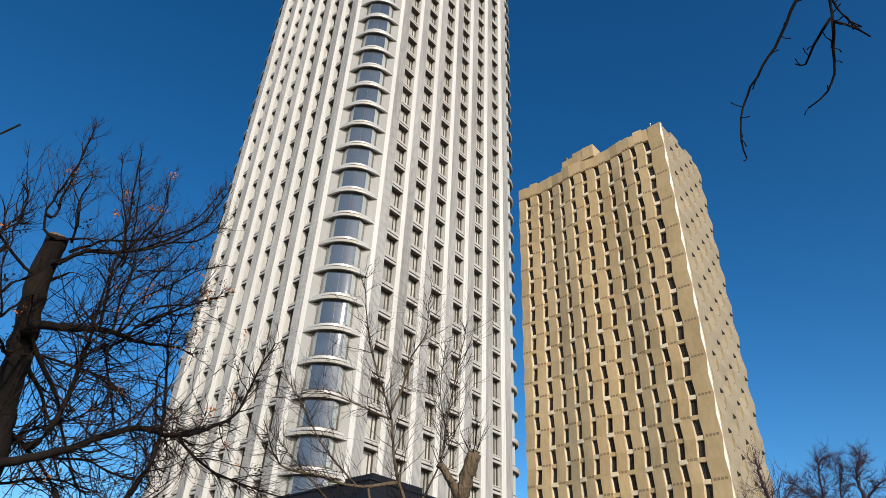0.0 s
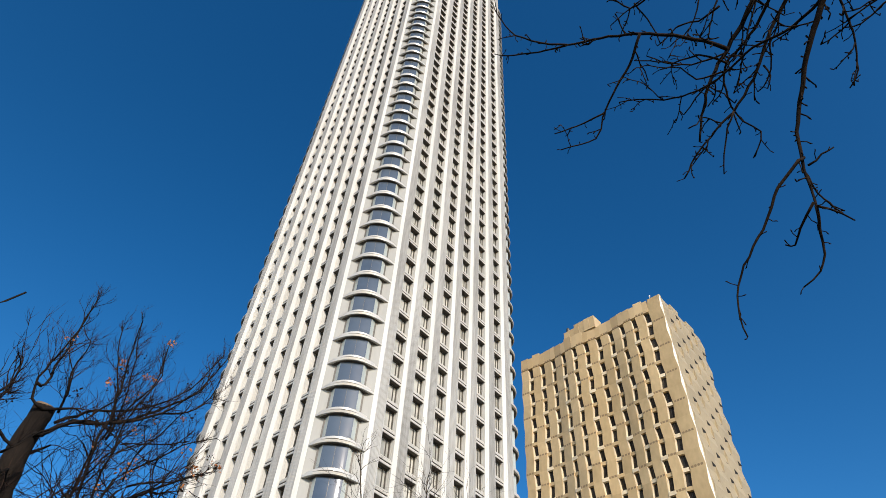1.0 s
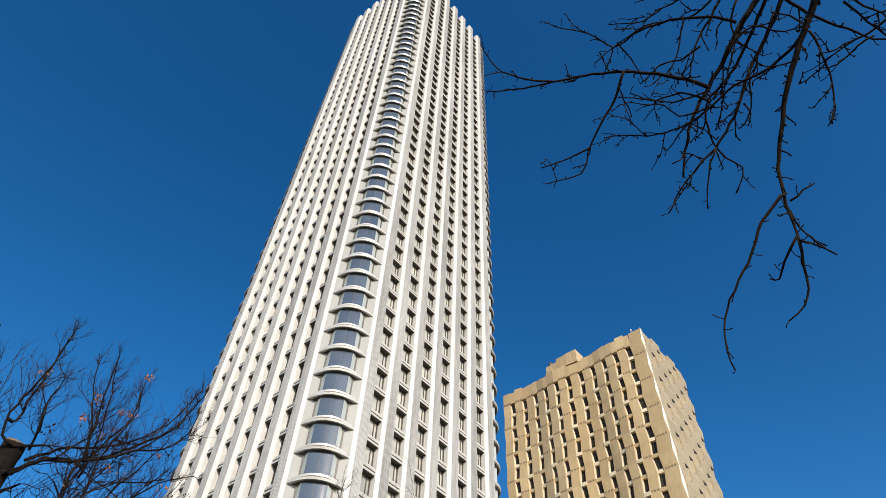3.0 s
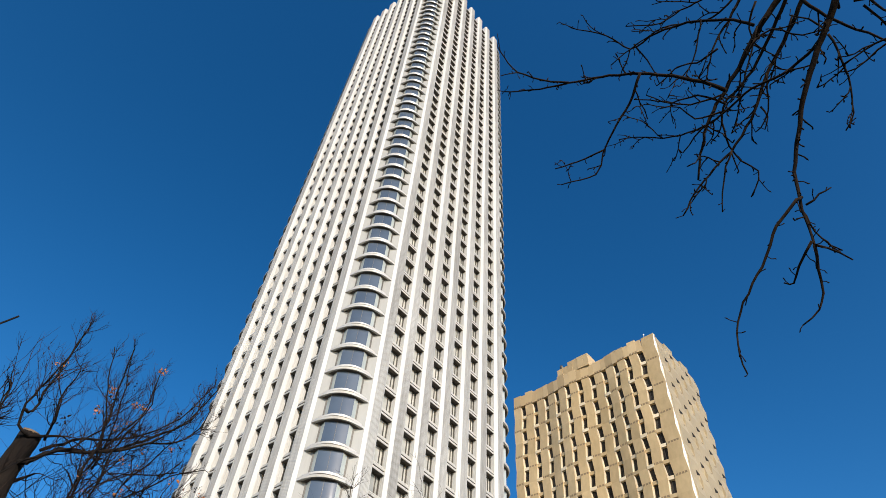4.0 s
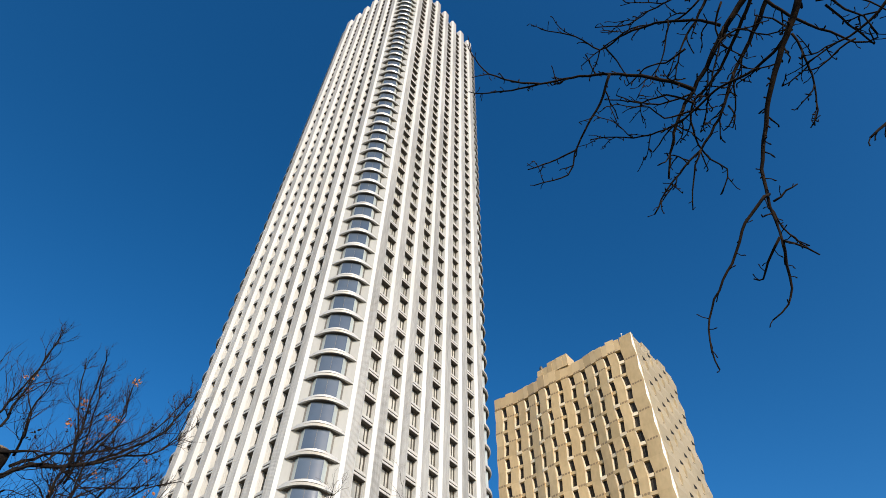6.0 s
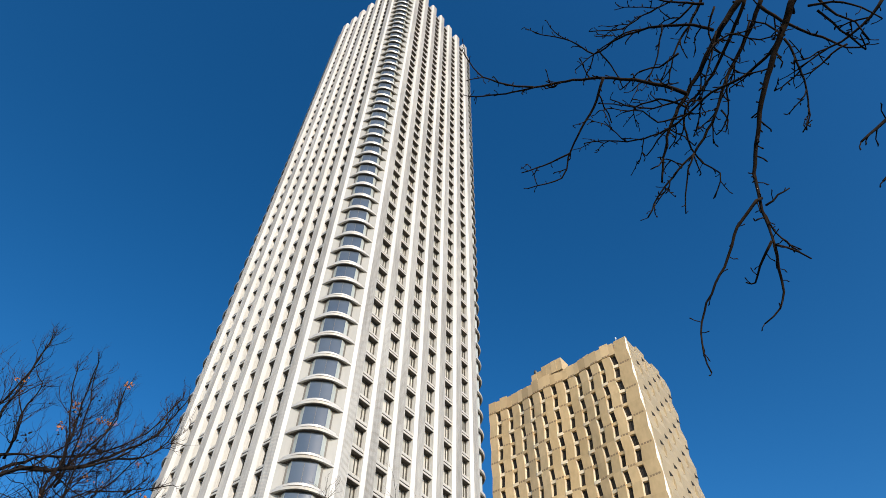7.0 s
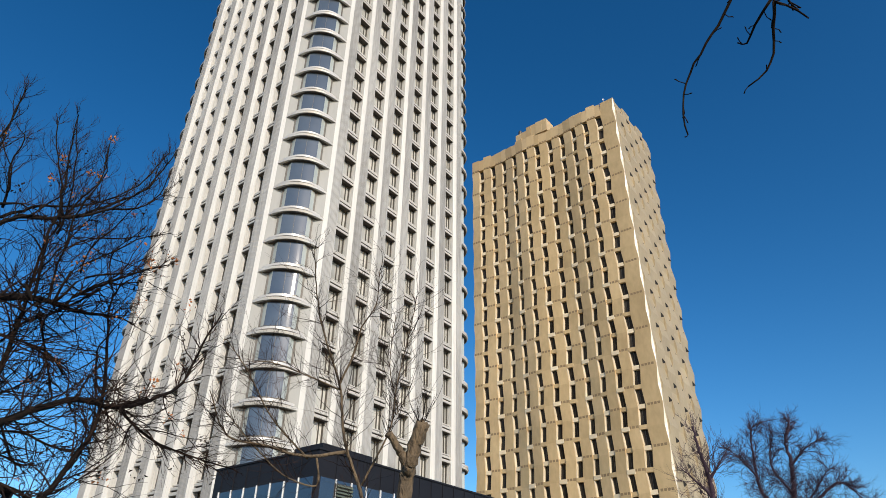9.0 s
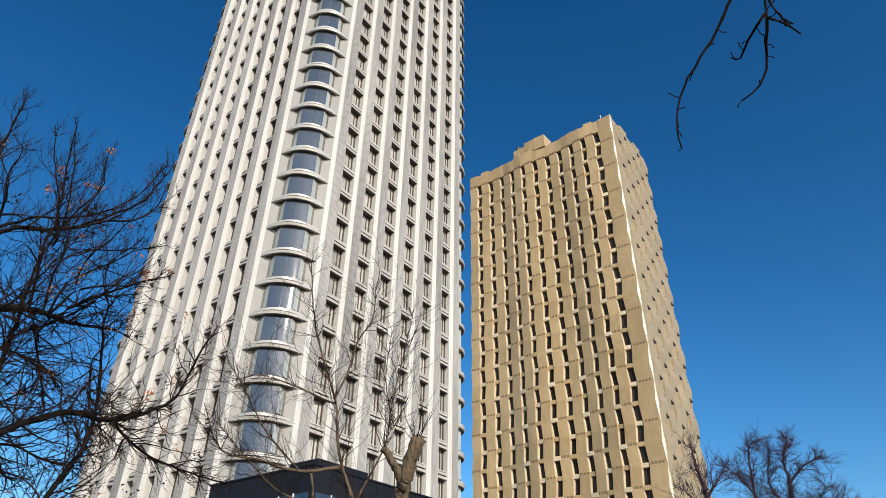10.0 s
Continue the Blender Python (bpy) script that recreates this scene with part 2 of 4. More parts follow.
sides = ((0, plan[1], PITCH), (1, plan[3], PITCH_SHORT), (2, plan[5], PITCH), (-1, plan[7], PITCH_SHORT))
chamfers = ((0, (plan[0] + plan[1]) / 2), (1, (plan[2] + plan[3]) / 2), (-1, (plan[6] + plan[7]) / 2))


def set_back(points, depths):
    """The plan with each side moved inwards by its depth."""
    lines = []
    for i, p in enumerate(points):
        d = (points[(i + 1) % len(points)] - p).normalized()
        lines.append((p + Vector((-d.y, d.x, 0)) * depths[i], d))
    out = []
    for (p, d), (q, e) in zip(lines[-1:] + lines[:-1], lines):
        k = ((q.x - p.x) * e.y - (q.y - p.y) * e.x) / (d.x * e.y - d.y * e.x)
        out.append((p.x + d.x * k, p.y + d.y * k))
    return out


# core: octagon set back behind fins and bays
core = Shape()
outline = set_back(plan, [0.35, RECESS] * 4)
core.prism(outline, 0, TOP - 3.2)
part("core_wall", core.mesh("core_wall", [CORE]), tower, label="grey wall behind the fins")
roof = Shape()
roof.prism(set_back(plan, [0.9, RECESS + 0.5] * 4), TOP - 3.19, TOP - 2.9)
part("roof", roof.mesh("roof", [ROOF]), tower)


def grooved(a, b, out, count, width, depth):
    """Points from a to b with narrow grooves cut into the line."""
    pts = []
    for i in range(count):
        f = (i + 1) / (count + 1)
        p, d = a.lerp(b, f), (b - a).normalized() * width / 2
        pts += [p - d, p - d - out * depth, p + d - out * depth, p + d]
    return pts


b0, b1 = Vector((0, 0, 0)), U * FIN
a0 = Vector((LEG, 0, 0))
a1 = a0 + U * FACE
back_n = N * (RECESS + 0.1)
splay, front = Shape(), Shape()
for p, r in ((b0, a0), (b1, a1)):
    out = Vector((0, -1, 0)) if p is b0 else Vector((1, 0, 0))
    reveal = grooved(p - N * RECESS, p, U * (-1 if p is b0 else 1), 3, 0.05, 0.04)
    ring = [p - back_n] + reveal + [p] + grooved(p, r, out, 2, 0.05, 0.04) + [r, r - back_n]
    if p is b1:
        ring = ring[::-1]
    splay.prism([(q.x, q.y) for q in ring], 0.3, TOP)
ring = [a0 - back_n, a0 - N * 0.004] + grooved(a0 - N * 0.004, a1 - N * 0.004, N, 7, 0.055, 0.045) + [a1 - N * 0.004, a1 - back_n]
front.prism([(q.x, q.y) for q in ring], 0.3, TOP - 0.25)
splay_mesh, front_mesh = splay.mesh("fin", [CONCRETE]), front.mesh("fluted_front", [FLUTED])
for q, start, pitch in sides:
    for j in range(7):
        fin = part("fin", splay_mesh, tower, Matrix.Translation(start) @ quarter(q) @ Matrix.Translation(U * (j * pitch)))
        part("fluted_front", front_mesh, fin, label="grey fluted front")

# window between two fins: x along the wall, y outwards, z from the floor line
moulding = [(0, 0.02), (0.76, 0.0), (0.80, 0.04), (0.80, 0.27), (0.76, 0.31), (0.52, 0.31), (0.52, 0.46), (0.72, 0.46), (0.76, 0.50), (0.76, 0.70), (0.72, 0.74), (0.50, 0.74), (0.50, 0.86), (0.60, 0.86), (0.60, 0.98), (0, 0.98)]


def window_shapes(clear):
    """Ledge, frame and pane for an opening of the given width."""
    w, z0, z1 = clear / 2 + 0.01, 0.98, FLOOR
    ledge, frame_shape, pane_shape = Shape(), Shape(), Shape()
    # slot 1: shade painted on the underside and in the grooves
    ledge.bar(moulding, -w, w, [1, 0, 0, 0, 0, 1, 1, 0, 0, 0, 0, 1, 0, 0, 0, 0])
    for x0, x1, a, b in ((-w, -w + 0.13, z0, z1), (w - 0.13, w, z0, z1), (-w, w, z1 - 0.14, z1), (-w, w, z0, z0 + 0.1), (w * 0.38, w * 0.38 + 0.08, z0, z1)):
        frame_shape.box(x0, x1, 0.02, 0.20, a, b)
    pane_shape.box(-w + 0.1, w - 0.1, 0.05, 0.09, z0 + 0.08, z1 - 0.12)
    return ledge, frame_shape, pane_shape


rest_ledge, rest_frame, rest_pane = Shape(), Shape(), Shape()
rot_face = Matrix(((U.x, N.x, 0, 0), (U.y, N.y, 0, 0), (0, 0, 1, 0), (0, 0, 0, 1)))
NEAR_FLOORS = range(5, 30)
for q, start, pitch in (sides[0], sides[3]):
    shapes = window_shapes(pitch - FIN)
    meshes = [shape.mesh(name, mats) for shape, name, mats in zip(shapes, ("ledge", "window", "pane"), ([LEDGE, SOFFIT], [FRAME], [GLASS]))]
    for j in range(6):
        mid = U * (j * pitch + (FIN + pitch) / 2) - N * RECESS
        for k in range(1, FLOORS):
            m = Matrix.Translation(start) @ quarter(q) @ Matrix.Translation(mid + Vector((0, 0, BASE_Z + FLOOR * k))) @ rot_face
            if k in NEAR_FLOORS:
                part("ledge", meshes[0], tower, m)
                win = part("window", meshes[1], tower, m)
                part("pane", meshes[2], win)
            else:
                for rest, shape in zip((rest_ledge, rest_frame, rest_pane), shapes):
                    rest.add(shape, m)
for name, shape, mat in (("upper_ledge", rest_ledge, [LEDGE, SOFFIT]), ("upper_window_frame", rest_frame, [FRAME]), ("upper_glazing", rest_pane, [GLASS])):
    part(name, shape.mesh(name, mat), tower, kind="stuff")

# curved corner bay: x along the chamfer, y outwards, z from the floor line
BULGE = 1.32
GW = 1.70


def crescent(reach, z0, z1, shape, half=CH / 2, slot=0, steps=20, back=-0.3, foot=None):
    """A slab with a bowed front between two points of the chamfer."""
    rings = []
    for out in (reach if foot is None else foot, reach):
        pts = [(half * f, 0.03 + out * (1 - f * f)) for f in (-1 + 2 * i / steps for i in range(steps + 1))]
        rings.append([(-half, back), (half, back)] + pts[::-1])
    shape.prism(rings[0], z0, z1, slot, rings[1])


band = Shape()
# slot 1 slabs are dark to paint the shade below and between the lips
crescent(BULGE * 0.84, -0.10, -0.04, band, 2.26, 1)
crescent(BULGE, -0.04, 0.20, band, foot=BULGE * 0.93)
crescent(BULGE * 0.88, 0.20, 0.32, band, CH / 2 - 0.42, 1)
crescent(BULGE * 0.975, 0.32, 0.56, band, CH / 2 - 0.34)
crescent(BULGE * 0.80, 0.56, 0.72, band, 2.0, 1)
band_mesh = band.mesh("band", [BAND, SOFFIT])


def bow(x):
    """Plan of the bay's glass: a shallow middle between two splayed sides."""
    return 0.82 - 0.10 * x * x if abs(x) <= 1.25 else 0.06 + 0.604 * (GW - abs(x)) / (GW - 1.25)


bay_frame = Shape()
marks = [-GW, 0.0, GW]
for x in marks:
    t = 0.04 if abs(x) < 1.5 else 0.2
    bay_frame.box(x - t / 2, x + t / 2, bow(x) - 0.1, bow(x) + (0.04 if abs(x) < 1.5 else 0.12), 0.72, FLOOR - 0.04)
bay_panes = []
LIGHT = 1.25                      # half width of the middle light
for e0, e1, mat in ((-GW, -LIGHT, SIDEGLASS), (-LIGHT, 0, BAYGLASS), (0, LIGHT, BAYGLASS), (LIGHT, GW, SIDEGLASS)):
    bay_pane = Shape()
    xs = [e0 + (e1 - e0) * i / 10 for i in range(11)]
    bay_pane.prism([(x, bow(x) - 0.04) for x in xs] + [(x, bow(x)) for x in reversed(xs)], 0.72, FLOOR - 0.04)
    bay_panes.append(bay_pane.mesh("pane", [mat]))
rail = [(x, bow(x) + 0.03) for x in (-GW, -1.25, 0.0, 1.25, GW)]
for z in (0.71, FLOOR - 0.16):
    bay_frame.prism([(GW, -0.12), (-GW, -0.12)][::-1] + rail[::-1], z, z + 0.12)
bay_frame_mesh = bay_frame.mesh("bay_window", [FRAME])
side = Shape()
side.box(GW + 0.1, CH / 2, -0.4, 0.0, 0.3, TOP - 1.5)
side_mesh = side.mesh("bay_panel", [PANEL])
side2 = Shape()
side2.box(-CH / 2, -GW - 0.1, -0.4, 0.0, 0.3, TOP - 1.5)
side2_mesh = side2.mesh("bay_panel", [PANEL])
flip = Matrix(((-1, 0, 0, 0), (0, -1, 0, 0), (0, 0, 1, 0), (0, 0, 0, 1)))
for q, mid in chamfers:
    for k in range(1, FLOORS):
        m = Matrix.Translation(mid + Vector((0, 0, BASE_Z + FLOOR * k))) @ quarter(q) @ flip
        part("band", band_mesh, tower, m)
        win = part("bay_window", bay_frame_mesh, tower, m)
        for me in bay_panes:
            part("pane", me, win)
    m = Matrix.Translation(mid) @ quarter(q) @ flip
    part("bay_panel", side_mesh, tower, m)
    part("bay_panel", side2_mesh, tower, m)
# parapet between the fin tops
para = Shape()
para.prism(outline, TOP - 3.2, TOP - 1.9)
part("parapet", para.mesh("parapet", [PANEL]), tower)

# ---- the gold tower ----
PEAK = Vector((43.33, 95.06, 0))
GH, GF, GTURN = 99.5, 3.25, 43.97
gold = thing("gold_tower", pose(PEAK.x, PEAK.y, 0), "gold metal-clad high-rise with folded facade panels", "building")
SD = Vector((-math.cos(radians(GTURN)), math.sin(radians(GTURN)), 0))       # along the broad side, away from the corner
SN = Vector((-math.sin(radians(GTURN)), -math.cos(radians(GTURN)), 0))      # out of the broad side
TD = -SN                                                                  # along the narrow side
TN = -SD                                                                  # out of the narrow side
GCOLS, GP, FIRST = 11, 2.97, 3.67
LONG, SHORT = 35.8, 17.9
GROWS = 30
core = Shape()
inset = 0.75
behind = SN * 1.25
corner = [SD * inset - behind, SD * (LONG - 0.3) - behind, SD * (LONG - 0.3) - SN * SHORT, SD * inset - SN * (SHORT - 0.4)]
core.prism([(p.x, p.y) for p in corner], 0, GH - 0.8)
part("core_wall", core.mesh("core_wall", [GOLD_DARK]), gold)


def basis(along, out):
    return Matrix(((along.x, out.x, 0, 0), (along.y, out.y, 0, 0), (0, 0, 1, 0), (0, 0, 0, 1)))


def gold_panel(width, lean, fold, strips=True):
    """A storey-high sheet whose top slides sideways by lean and comes forward by fold."""
    s = Shape()
    h = width / 2
    bottom = [(-h - lean, -0.7), (h - lean, -0.7), (h - lean, -fold), (-h - lean, -fold)]
    top = [(-h + lean, -0.7), (h + lean, -0.7), (h + lean, fold), (-h + lean, fold)]
    s.prism(bottom, 0, GF, 0, top)
    if strips:
        n = 3
        for i in range(n):
            a = -h - lean + width * (i + 0.16) / n
            s.box(a, a + width / n * 0.74, -0.2, -fold * 0.86 + 0.012, 0.02, 0.42, 1)
    return s


def wave(s):
    """The broad side swells and sinks along its length."""
    return 0.30 * math.sin(2 * math.pi * (s - 3.0) / 14.7)


def on_side(s, z):
    """Pose at s along the broad side, turned with its swell."""
    slope = (wave(s + 0.1) - wave(s - 0.1)) / 0.2
    along = (SD + SN * slope).normalized()
    out = Vector((along.y, -along.x, 0))
    if out.dot(SN) < 0:
        out = -out
    return Matrix.Translation(SD * s + SN * wave(s) + Vector((0, 0, z))) @ basis(-along, out)


GW_W = 1.16
PW = GP - GW_W
LEAN, FOLD = 0.17, 0.10
panels = {(par, marked): gold_panel(PW, LEAN * sg, FOLD * sg, marked) for par, sg in ((0, -1), (1, 1)) for marked in (False, True)}
panel_mesh = {par: s.mesh("facade_panel", [GOLD, GOLD_DARK]) for par, s in panels.items()}
SPLAY = 0.34                      # widest part of the pale fold between the two sides


def corner_panel(low):
    """Storey-high end sheet of the broad side: its free edge runs in from the corner towards the foot of each pair of storeys."""
    e0, e1 = (0.02, SPLAY) if low else (SPLAY, 0.02)
    sg = 1 if low else -1
    x0, x1 = 3.0 - LEAN * sg, 3.0 + LEAN * sg
    s = Shape()
    s.prism([(-x0, -0.6), (-e0 - 0.3, -0.6), (-e0, 0.0), (-x0, 0.0)], 0, GF, 0, [(-x1, -0.6), (-e1 - 0.3, -0.6), (-e1, 0.0), (-x1, 0.0)])
    for i in range(4) if low else ():
        a = -x0 + 0.25 + 0.56 * i
        s.box(a, a + 0.42, -0.2, 0.012, 0.02, 0.42, 1)
    return s


corner_mesh = {par: corner_panel(par == 0).mesh("corner_panel", [GOLD, GOLD_DARK]) for par in (0, 1)}
def parapet_panel(width, fold, rise, strips):
    """Top sheet that ends a little higher or lower than its neighbours."""
    s = gold_panel(width, 0, fold, strips)
    s.v = [(x, y, z + (rise if z > GF - 0.01 else 0)) for x, y, z in s.v]
    return s.mesh("parapet_panel", [GOLD_CAP, GOLD_DARK])


parapet_mesh = [parapet_panel(PW + 0.04, 0.0, h, True) for h in (0.0, 0.28, -0.12)]
parapet_mesh_small = [parapet_panel(GW_W + 0.04, -0.03, h, False) for h in (-0.15, 0.1, -0.3)]
# window: x along the wall, y outwards; every other storey has a pale sill panel, the next a gold one
gwin = {}
for row, sg in ((0, -1), (1, 1)):
    for par in (0, 1):
        fr, pn = Shape(), Shape()
        h, edge = GW_W / 2 + 0.2, GW_W / 2
        fr.box(-edge - 0.1, edge + 0.1, -0.66, -0.08 if par else -0.02, -0.30, 0.40, 2 if par else 0)
        fr.box(-0.03, 0.03, -0.60, -0.54, 0.42, GF - 0.3, 1)
        za, zb = 0.40, GF - 0.30
        low, high = (LEAN * sg * (2 * z / GF - 1) - edge for z in (za, zb))
        fr.prism([(low - 0.02, -0.6), (low + 0.14, -0.6), (low + 0.10, -0.05), (low - 0.02, -0.05)], za, zb, 0, [(high - 0.02, -0.6), (high + 0.14, -0.6), (high + 0.10, -0.05), (high - 0.02, -0.05)])     # added lining: sunlight on this one jamb, painted pale
        pn.box(-h, h, -0.68, -0.58, 0.40, GF - 0.30, 0)
        gwin[row, par] = (fr, pn, fr.mesh("window", [GOLD_PALE, FRAME, GOLD]), pn.mesh("pane", [GOLD_GLASS]))
rest_panel, rest_win, rest_pane = Shape(), Shape(), Shape()
for k in range(GROWS):
    z = GH - GF * (GROWS - k)
    near = k >= 4
    for c in range(1, GCOLS + 1):
        s = FIRST + GP * (c - 0.5)
        m = on_side(s, z)
        if k == GROWS - 1:
            part("parapet_panel", parapet_mesh[c % 3 if c % 4 else 2], gold, m)
        elif near:
            part("facade_panel", panel_mesh[k % 2, (k + c) % 2 == 0], gold, m)
        else:
            rest_panel.add(panels[k % 2, (k + c) % 2 == 0], m)
    for c in range(GCOLS):
        par = (k % 2, (k + c) % 2)
        s = FIRST + GP * c
        m = on_side(s, z)
        if k == GROWS - 1:
            part("parapet_panel", parapet_mesh_small[c * 2 % 3], gold, m)
        elif near:
            win = part("window", gwin[par][2], gold, m)
            part("pane", gwin[par][3], win)
        else:
            rest_win.add(gwin[par][0], m)
            rest_pane.add(gwin[par][1], m)
    m = Matrix.Translation(Vector((0, 0, z))) @ basis(-SD, SN)
    part("corner_panel", corner_mesh[k % 2], gold, m)

# narrow side: broad folded sheets in the shaded gold, with small three-cornered openings
SCOLS, SP = 5, 3.4
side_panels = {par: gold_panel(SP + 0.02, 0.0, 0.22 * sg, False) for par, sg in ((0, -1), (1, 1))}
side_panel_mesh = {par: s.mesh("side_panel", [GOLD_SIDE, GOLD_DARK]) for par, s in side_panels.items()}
def three_cornered(sg, wide, high):
    """Triangle at the fold between two sheets, standing proud; near-black colour paints the shade of a recess."""
    s = Shape()
    f0, f1 = 0.54 - high, 0.54
    y0, y1 = sg * (-0.22 + 0.44 * f0), sg * (-0.22 + 0.44 * f1)
    ym, x0 = (y0 + 2 * y1) / 3, 1.05 - 0.4 * wide
    a, b_, c_ = (x0, y1 + 0.03, GF * f1), (x0 + wide, ym + 0.03, GF * (f0 + 2 * f1) / 3), (x0 + 0.15 * wide, y0 + 0.03, GF * f0)
    s.face([a, c_, b_])
    low = [(p[0], p[1] - 0.25, p[2]) for p in (a, c_, b_)]
    s.face(low[::-1])
    for p, r, p2, r2 in zip((a, c_, b_), (c_, b_, a), low, low[1:] + low[:1]):
        s.face([p, p2, r2, r])
    return s.mesh("corner_window", [NOTCH])


notch = {1: {par: three_cornered(sg, 1.8, 0.26) for par, sg in ((0, -1), (1, 1))}, 0: {par: three_cornered(sg, 0.4, 0.08) for par, sg in ((0, -1), (1, 1))}}
for k in range(GROWS):
    z = GH - GF * (GROWS - k)
    for c in range(SCOLS):
        par = (k + 1 + c) % 2
        m = Matrix.Translation(TD * (0.75 + SP * (c + 0.5)) + Vector((0, 0, z))) @ basis(TD, TN)
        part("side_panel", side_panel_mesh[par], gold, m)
        part("corner_window", notch[(k + c + 1) % 2][par], gold, m)
for name, shape, mats in (("lower_cladding", rest_panel, [GOLD, GOLD_DARK]), ("lower_window", rest_win, [GOLD_PALE, FRAME, GOLD]), ("lower_glazing", rest_pane, [GOLD_GLASS])):
    part(name, shape.mesh(name, mats), gold, kind="stuff")

# pale lens-shaped folds down the corner, two storeys each
facet, filler = Shape(), Shape()
deep_in = SD * 0.9 + TD * 0.9
for z0, low_w, top_w in ((0, 0.02, SPLAY), (GF, SPLAY, 0.02)):
    low_f, low_r, top_f, top_r = SD * low_w, TD * low_w, SD * top_w, TD * top_w
    facet.prism([(p.x, p.y) for p in (deep_in, low_f, low_r)], z0, z0 + GF, 0, [(p.x, p.y) for p in (deep_in, top_f, top_r)])
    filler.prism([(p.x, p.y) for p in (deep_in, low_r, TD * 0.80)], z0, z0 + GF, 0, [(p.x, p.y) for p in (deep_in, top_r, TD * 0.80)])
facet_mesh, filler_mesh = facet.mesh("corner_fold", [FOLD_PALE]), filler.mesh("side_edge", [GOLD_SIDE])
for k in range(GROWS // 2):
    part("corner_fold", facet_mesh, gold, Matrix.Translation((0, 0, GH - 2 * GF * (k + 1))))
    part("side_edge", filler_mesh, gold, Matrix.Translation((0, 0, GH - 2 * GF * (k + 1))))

# raised block of the parapet, and a roof mast
for x0, x1, y, h in ((0.0, 1.25, 0.15, 3.0), (1.27, 2.75, 0.2, 3.02), (2.77, 4.0, 0.13, 2.96), (4.02, 5.2, 0.18, 2.9), (5.22, 6.6, 0.12, 2.1), (6.62, 8.0, 0.16, 1.95)):
    blk, blk2 = Shape(), Shape()
    blk.box(x0, x1, -3.0, y, GH - 0.3, GH + h)
    blk2.add(blk, Matrix.Translation(SD * 15.6) @ basis(SD, SN))
    part("parapet_block", blk2.mesh("parapet_block", [GOLD_CAP]), gold, label="raised gold parapet block")
vent = Shape()
p = SD * 22.7 - SN * 0.4
vent.tube([p + Vector((0, 0, GH + z)) for z in (1.9, 2.9, 3.3, 3.5)], [0.42, 0.42, 0.3, 0.08], 10)
part("roof_vent", vent.mesh("roof_vent", [FRAME]), gold, label="small dark domed roof vent")
mast = Shape()
p = SD * 2.2 - SN * 0.35
mast.tube([p + Vector((0, 0, GH - 1)), p + Vector((0, 0, GH + 0.85))], [0.05, 0.04], 6)
mast.box(p.x - 0.13, p.x + 0.13, p.y - 0.12, p.y + 0.12, GH + 0.8, GH + 1.05)
part("roof_lamp", mast.mesh("roof_lamp", [WHITE]), gold, label="small white lamp on the roof edge")

# ---- the dark podium before the white tower ----
PZ = 12.1
podium = thing("podium", pose(-3.81, 42.06, 0, 0, 0, 1.65), "low black-clad podium building with dark glass and white mullions", "building")
PL = 10.7
pod = Shape()
body = [(0, 0), (24 * R2, 24 * R2), (24 * R2 - 12 * R2, 24 * R2 + 12 * R2), (-PL * R2, PL * R2)]
pod.prism(body, 0, PZ)
part("podium_wall", pod.mesh("podium_wall", [CLAD]), podium)
cap = Shape()
cap.prism([(0, -0.12), (24 * R2 + 0.1, 24 * R2), (24 * R2 - 12 * R2, 24 * R2 + 12 * R2), (-PL * R2 - 0.1, PL * R2)], PZ, PZ + 0.12)
part("parapet_cap", cap.mesh("parapet_cap", [CLAD]), podium)
pl_mesh, mull = Shape(), Shape()
pl_mesh.box(-0.62, 0.62, 0.0, 0.05, 0, 2.4)
mull.box(-0.03, 0.03, 0.0, 0.12, 0, 2.5)
pl_mesh, mull = pl_mesh.mesh("pane", [PODGLASS]), mull.mesh("mullion", [WHITE])
seam = Shape()
seam.box(-0.03, 0.03, 0, 0.05, 0, 1.75)
seam_mesh = seam.mesh("seam", [CLAD])
left_face = basis(Vector((-R2, R2, 0)), Vector((-R2, -R2, 0)))
right_face = basis(Vector((R2, R2, 0)), Vector((R2, -R2, 0)))
for face, along, count in ((left_face, Vector((-R2, R2, 0)), 7), (right_face, Vector((R2, R2, 0)), 16)):
    for i in range(count):
        at = along * (0.9 + 1.38 * i)
        for z in (PZ - 4.0, PZ - 7.9, PZ - 11.8):
            part("pane", pl_mesh, podium, Matrix.Translation(at + Vector((0, 0, z))) @ face)
            part("mullion", mull, podium, Matrix.Translation(at + along * 0.69 + Vector((0, 0, z - 0.05))) @ face)
        part("seam", seam_mesh, podium, Matrix.Translation(at + along * 0.69 + Vector((0, 0, PZ - 1.78))) @ face)
louv = Shape()
louv.box(-0.75, 0.75, 0, 0.12, -0.05, 2.5, 1)
for i in range(12):
    louv.box(-0.7, 0.7, 0.12, 0.24, 0.1 + 0.2 * i, 0.2 + 0.2 * i, 0)
part("louvre", louv.mesh("louvre", [LOUVRE, FRAME]), podium, Matrix.Translation(Vector((R2, R2, 0)) * 2.3 + Vector((0, 0, PZ - 4.3))) @ right_face, "green slatted ventilation louvre")
pent = Shape()
pent.prism([(0.15, 0.3), (3.4, 3.55), (1.5, 5.4), (-1.75, 2.2)], PZ + 0.12, PZ + 0.5)
part("roof_upstand", pent.mesh("roof_upstand", [CLAD]), podium)

# ---- trees ----
rnd = random.Random(7)


